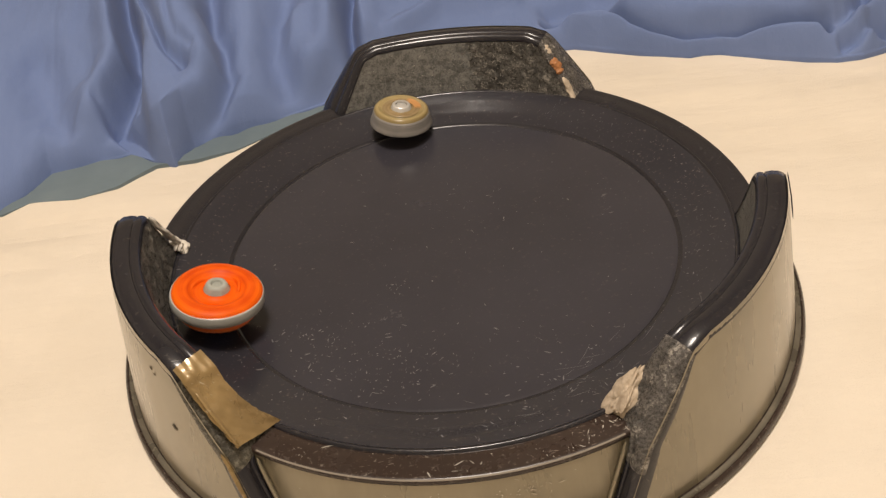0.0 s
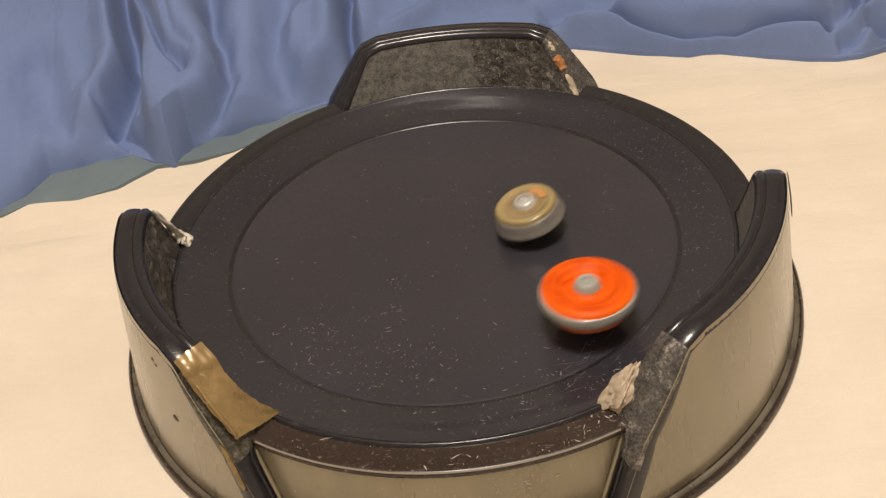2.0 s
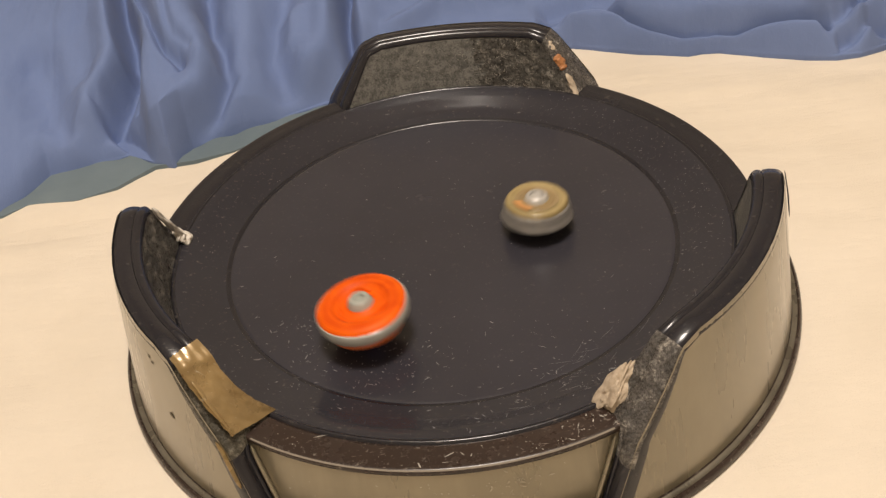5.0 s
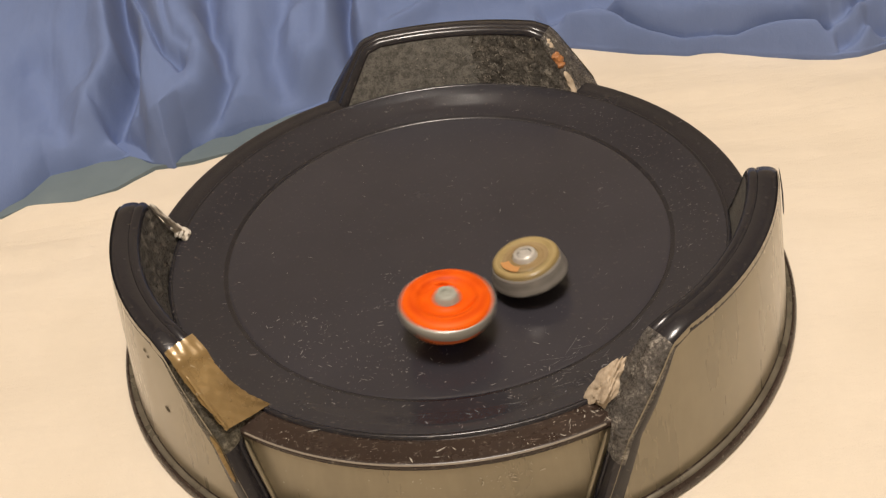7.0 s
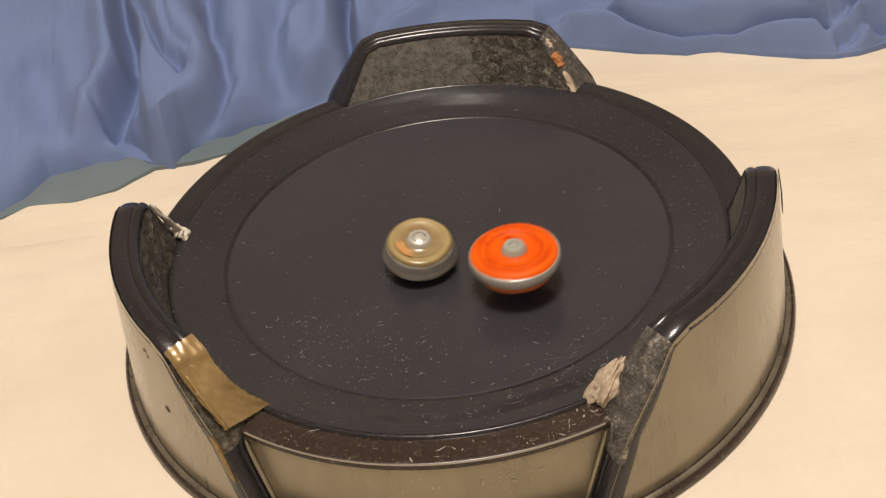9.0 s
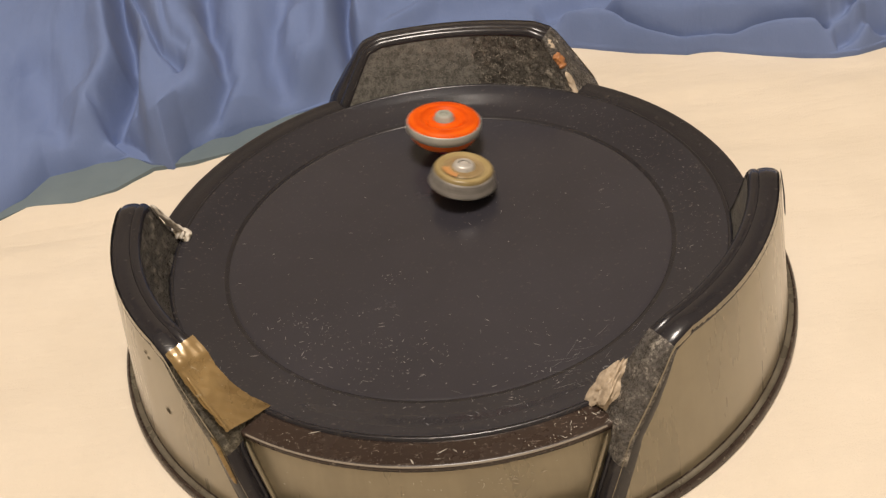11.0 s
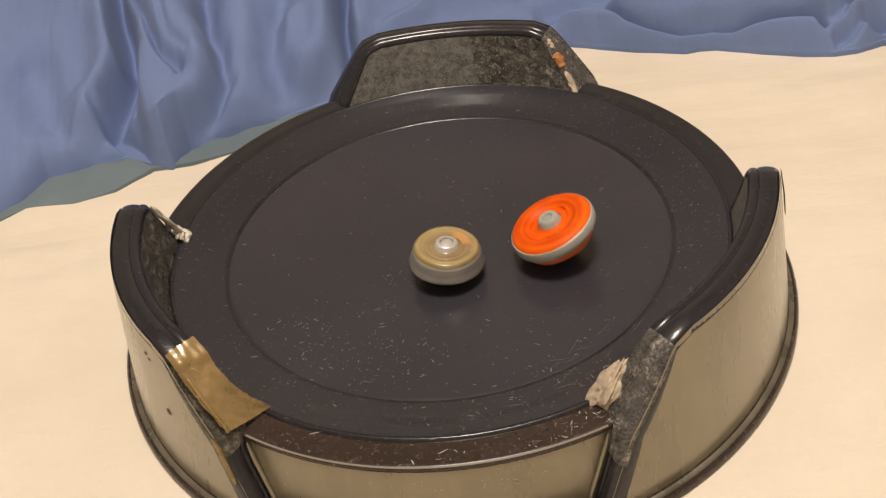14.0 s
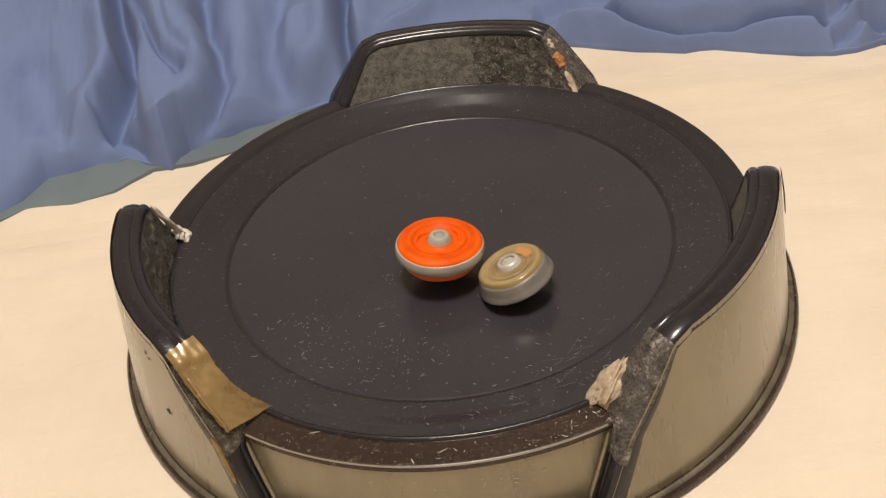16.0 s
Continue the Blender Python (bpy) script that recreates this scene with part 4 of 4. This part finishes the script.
    (15.5, 0.0083, -0.0334, 0.0321, -0.092, -0.036),
    (15.6, 0.0087, -0.0422, 0.0323, -0.015, -0.012),
    (15.7, 0.0063, -0.0486, 0.0325, 0.001, 0.008),
    (15.8, 0.0044, -0.0492, 0.0325, 0.044, 0.031),
    (15.9, -0.0032, -0.0382, 0.0322, 0.122, 0.039),
    (16.0, -0.0067, -0.0325, 0.0321, 0.092, 0.050),
    ], 74.0))
    walk(GREY_TOP, spun([
    (0.0, -0.0230, 0.1209, 0.0366, 0.139, 0.001),
    (0.1, -0.0203, 0.1287, 0.0384, 0.048, 0.003),
    (0.2, -0.0051, 0.1293, 0.0381, 0.034, 0.002),
    (0.3, 0.0055, 0.1260, 0.0371, 0.024, 0.002),
    (0.4, 0.0104, 0.1201, 0.0361, 0.019, 0.001),
    (0.5, 0.0060, 0.0828, 0.0338, 0.022, 0.002),
    (0.6, 0.0149, 0.0359, 0.0321, 0.039, -0.000),
    (0.7, 0.0539, 0.0248, 0.0328, -0.143, 0.009),
    (0.8, 0.0904, 0.0489, 0.0350, -0.179, 0.021),
    (0.9, 0.0909, 0.0838, 0.0364, -0.134, 0.017),
    (1.0, 0.0442, 0.0914, 0.0349, -0.132, 0.005),
    (1.1, 0.0276, 0.0923, 0.0346, -0.115, 0.001),
    (1.2, 0.0047, 0.0471, 0.0325, -0.049, -0.000),
    (1.3, 0.0116, -0.0136, 0.0318, 0.013, -0.000),
    (1.4, 0.0689, -0.0438, 0.0335, -0.161, 0.015),
    (1.5, 0.1294, -0.0094, 0.0365, -0.250, 0.047),
    (1.6, 0.1496, 0.0133, 0.0418, -0.322, 0.061),
    (1.7, 0.1509, 0.0296, 0.0428, -0.267, 0.056),
    (1.8, 0.1382, 0.0303, 0.0395, -0.309, 0.051),
    (1.9, 0.1034, 0.0256, 0.0348, -0.275, 0.029),
    (2.0, 0.0512, -0.0004, 0.0323, -0.220, 0.004),
    (2.1, 0.0284, -0.0494, 0.0323, -0.241, -0.012),
    (2.2, 0.0494, -0.0853, 0.0341, -0.163, 0.007),
    (2.3, 0.1035, -0.0850, 0.0366, -0.327, 0.036),
    (2.4, 0.1168, -0.0466, 0.0359, -0.240, 0.041),
    (2.5, 0.0877, -0.0218, 0.0338, -0.259, 0.022),
    (2.6, 0.0332, -0.0266, 0.0321, -0.250, -0.010),
    (2.7, -0.0112, -0.0615, 0.0327, -0.166, -0.020),
    (2.8, -0.0152, -0.1041, 0.0347, 0.056, -0.001),
    (2.9, 0.0202, -0.1275, 0.0363, -0.003, -0.001),
    (3.0, 0.0647, -0.1038, 0.0359, -0.157, 0.015),
    (3.1, 0.0649, -0.0633, 0.0340, -0.040, 0.004),
    (3.2, 0.0312, -0.0291, 0.0323, 0.044, -0.006),
    (3.3, -0.0317, -0.0177, 0.0322, 0.076, 0.001),
    (3.4, -0.0821, -0.0440, 0.0342, 0.159, 0.018),
    (3.5, -0.0938, -0.0908, 0.0363, 0.164, 0.026),
    (3.6, -0.0260, -0.1180, 0.0356, 0.095, 0.000),
    (3.7, 0.0205, -0.0943, 0.0342, -0.063, -0.000),
    (3.8, 0.0290, -0.0400, 0.0324, 0.006, -0.002),
    (3.9, -0.0139, 0.0132, 0.0320, 0.085, -0.001),
    (4.0, -0.0789, 0.0336, 0.0341, 0.166, 0.016),
    (4.1, -0.1258, 0.0093, 0.0366, 0.212, 0.040),
    (4.2, -0.1108, -0.0548, 0.0362, 0.203, 0.037),
    (4.3, -0.0188, -0.0564, 0.0328, 0.183, 0.037),
    (4.4, 0.0236, 0.0030, 0.0320, 0.162, 0.036),
    (4.5, 0.0172, 0.0777, 0.0338, 0.140, 0.035),
    (4.6, -0.0417, 0.1025, 0.0356, 0.119, 0.034),
    (4.7, -0.0895, 0.0634, 0.0354, 0.097, 0.033),
    (4.8, -0.0843, -0.0078, 0.0339, 0.075, 0.032),
    (4.9, -0.0114, -0.0320, 0.0321, 0.053, 0.032),
    (5.0, 0.0534, 0.0003, 0.0326, 0.031, 0.031),
    (5.1, 0.0649, 0.0655, 0.0343, 0.008, 0.030),
    (5.2, 0.0193, 0.1042, 0.0351, -0.014, 0.029),
    (5.3, -0.0365, 0.0814, 0.0341, -0.036, 0.028),
    (5.4, -0.0479, 0.0167, 0.0325, -0.059, 0.028),
    (5.5, -0.0017, -0.0336, 0.0321, -0.081, 0.027),
    (5.6, 0.0632, -0.0282, 0.0331, -0.103, 0.026),
    (5.7, 0.0912, 0.0234, 0.0343, -0.125, 0.026),
    (5.8, 0.0604, 0.0704, 0.0342, -0.147, 0.025),
    (5.9, 0.0010, 0.0670, 0.0330, -0.168, 0.024),
    (6.0, -0.0326, 0.0134, 0.0320, -0.190, 0.024),
    (6.1, -0.0111, -0.0453, 0.0324, -0.211, 0.023),
    (6.2, 0.0444, -0.0605, 0.0334, -0.232, 0.022),
    (6.3, 0.0838, -0.0203, 0.0339, -0.253, 0.022),
    (6.4, 0.0735, -0.0032, 0.0332, -0.241, 0.016),
    (6.5, 0.0408, -0.0102, 0.0322, -0.125, 0.005),
    (6.6, 0.0062, -0.0323, 0.0321, -0.111, -0.004),
    (6.7, -0.0025, -0.0609, 0.0329, -0.098, -0.005),
    (6.8, 0.0112, -0.0800, 0.0339, -0.100, -0.002),
    (6.9, 0.0378, -0.0777, 0.0342, -0.121, 0.005),
    (7.0, 0.0432, -0.0522, 0.0334, -0.170, 0.070),
    (7.1, 0.0205, -0.0241, 0.0322, 0.019, -0.001),
    (7.2, -0.0162, -0.0152, 0.0319, 0.075, 0.000),
    (7.3, -0.0459, -0.0320, 0.0325, 0.082, 0.006),
    (7.4, -0.0560, -0.0549, 0.0333, 0.133, 0.010),
    (7.5, -0.0370, -0.0753, 0.0335, 0.112, 0.004),
    (7.6, -0.0050, -0.0651, 0.0328, 0.060, -0.002),
    (7.7, 0.0088, -0.0353, 0.0319, 0.059, -0.004),
    (7.8, -0.0015, -0.0002, 0.0315, 0.073, -0.003),
    (7.9, -0.0312, 0.0239, 0.0318, 0.106, 0.002),
    (8.0, -0.0638, 0.0241, 0.0327, 0.140, 0.011),
    (8.1, -0.0749, -0.0016, 0.0329, 0.152, 0.015),
    (8.2, -0.0558, -0.0327, 0.0326, 0.133, 0.010),
    (8.3, -0.0206, -0.0370, 0.0319, 0.093, 0.000),
    (8.4, 0.0102, -0.0136, 0.0316, 0.060, -0.003),
    (8.5, 0.0215, 0.0128, 0.0317, 0.050, -0.004),
    (8.6, 0.0147, 0.0473, 0.0322, 0.060, -0.004),
    (8.7, -0.0118, 0.0659, 0.0328, 0.088, -0.001),
    (8.8, -0.0387, 0.0532, 0.0328, 0.115, 0.004),
    (8.9, -0.0390, 0.0158, 0.0321, 0.115, 0.004),
    (9.0, -0.0177, -0.0182, 0.0319, 0.080, -0.160),
    (9.1, 0.0134, -0.0179, 0.0319, 0.056, -0.003),
    (9.2, 0.0332, 0.0076, 0.0321, 0.037, -0.003),
    (9.3, 0.0281, 0.0322, 0.0322, 0.045, -0.003),
    (9.4, -0.0015, 0.0498, 0.0324, 0.053, -0.002),
    (9.5, -0.0364, 0.0374, 0.0324, 0.061, -0.001),
    (9.6, -0.0494, 0.0025, 0.0323, 0.069, -0.001),
    (9.7, -0.0330, -0.0283, 0.0322, 0.077, -0.000),
    (9.8, -0.0030, -0.0369, 0.0321, 0.085, 0.001),
    (9.9, 0.0219, -0.0249, 0.0320, 0.093, 0.001),
    (10.0, 0.0337, -0.0018, 0.0320, 0.101, 0.002),
    (10.1, 0.0293, 0.0256, 0.0321, 0.109, 0.002),
    (10.2, 0.0047, 0.0469, 0.0323, 0.117, 0.003),
    (10.3, -0.0340, 0.0445, 0.0325, 0.125, 0.004),
    (10.4, -0.0622, 0.0101, 0.0328, 0.133, 0.004),
    (10.5, -0.0545, -0.0379, 0.0329, 0.141, 0.005),
    (10.6, -0.0123, -0.0646, 0.0329, 0.149, 0.006),
    (10.7, 0.0346, -0.0514, 0.0328, 0.157, 0.006),
    (10.8, 0.0557, -0.0113, 0.0326, 0.165, 0.007),
    (10.9, 0.0447, 0.0246, 0.0323, 0.173, 0.007),
    (11.0, 0.0125, 0.0446, 0.0322, 0.181, 0.008),
    (11.1, -0.0263, 0.0421, 0.0323, 0.189, 0.009),
    (11.2, -0.0566, 0.0156, 0.0326, 0.197, 0.009),
    (11.3, -0.0590, -0.0273, 0.0328, 0.205, 0.010),
    (11.4, -0.0672, -0.0337, 0.0333, 0.188, 0.014),
    (11.5, -0.0564, -0.0495, 0.0332, 0.150, 0.011),
    (11.6, -0.0299, -0.0493, 0.0326, 0.145, 0.001),
    (11.7, -0.0114, -0.0367, 0.0321, 0.151, -0.006),
    (11.8, 0.0011, -0.0180, 0.0319, 0.099, -0.004),
    (11.9, 0.0034, 0.0088, 0.0318, 0.072, -0.002),
    (12.0, -0.0025, 0.0363, 0.0323, 0.080, -0.001),
    (12.1, -0.0144, 0.0522, 0.0327, 0.093, 0.000),
    (12.2, -0.0281, 0.0555, 0.0329, 0.107, 0.002),
    (12.3, -0.0319, 0.0316, 0.0323, 0.096, 0.003),
    (12.4, -0.0201, 0.0131, 0.0319, 0.080, -0.140),
    (12.5, -0.0040, -0.0079, 0.0316, 0.070, -0.240),
    (12.6, 0.0176, -0.0054, 0.0317, 0.050, -0.120),
    (12.7, 0.0384, -0.0111, 0.0321, -0.009, 0.001),
    (12.8, 0.0591, -0.0043, 0.0327, -0.113, 0.010),
    (12.9, 0.0684, 0.0024, 0.0331, -0.150, 0.013),
    (13.0, 0.0595, 0.0131, 0.0329, -0.250, -0.030),
    (13.1, 0.0477, 0.0032, 0.0324, -0.196, 0.005),
    (13.2, 0.0348, -0.0114, 0.0321, -0.194, -0.001),
    (13.3, 0.0246, -0.0247, 0.0320, -0.207, -0.007),
    (13.4, 0.0156, -0.0463, 0.0324, -0.220, -0.020),
    (13.5, 0.0114, -0.0582, 0.0327, -0.240, -0.050),
    (13.6, 0.0163, -0.0702, 0.0332, -0.052, 0.001),
    (13.7, 0.0213, -0.0666, 0.0331, 0.032, -0.002),
    (13.8, 0.0188, -0.0619, 0.0329, 0.023, -0.001),
    (13.9, 0.0103, -0.0489, 0.0324, 0.061, -0.003),
    (14.0, -0.0032, -0.0305, 0.0319, 0.104, -0.004),
    (14.1, -0.0169, -0.0225, 0.0318, 0.107, -0.001),
    (14.2, -0.0309, -0.0135, 0.0319, 0.123, 0.002),
    (14.3, -0.0423, -0.0095, 0.0322, 0.122, 0.005),
    (14.4, -0.0486, -0.0067, 0.0323, 0.129, 0.007),
    (14.5, -0.0437, -0.0116, 0.0322, 0.124, 0.006),
    (14.6, -0.0286, -0.0004, 0.0319, 0.094, 0.003),
    (14.7, -0.0135, 0.0147, 0.0317, 0.078, 0.000),
    (14.8, -0.0021, 0.0328, 0.0319, 0.053, -0.000),
    (14.9, 0.0061, 0.0473, 0.0323, 0.030, -0.100),
    (15.0, 0.0109, 0.0571, 0.0326, -0.040, -0.200),
    (15.1, 0.0163, 0.0588, 0.0327, 0.008, -0.267),
    (15.2, 0.0252, 0.0491, 0.0325, 0.052, -0.337),
    (15.3, 0.0371, 0.0484, 0.0327, -0.025, -0.330),
    (15.4, 0.0509, 0.0377, 0.0328, -0.172, -0.243),
    (15.5, 0.0578, 0.0210, 0.0327, -0.256, -0.160),
    (15.6, 0.0628, -0.0051, 0.0328, -0.293, -0.082),
    (15.7, 0.0630, -0.0203, 0.0330, -0.312, -0.017),
    (15.8, 0.0598, -0.0398, 0.0333, -0.285, 0.031),
    (15.9, 0.0500, -0.0548, 0.0334, -0.238, 0.085),
    (16.0, 0.0372, -0.0575, 0.0331, -0.298, 0.132),
    ], 66.0))


motions()
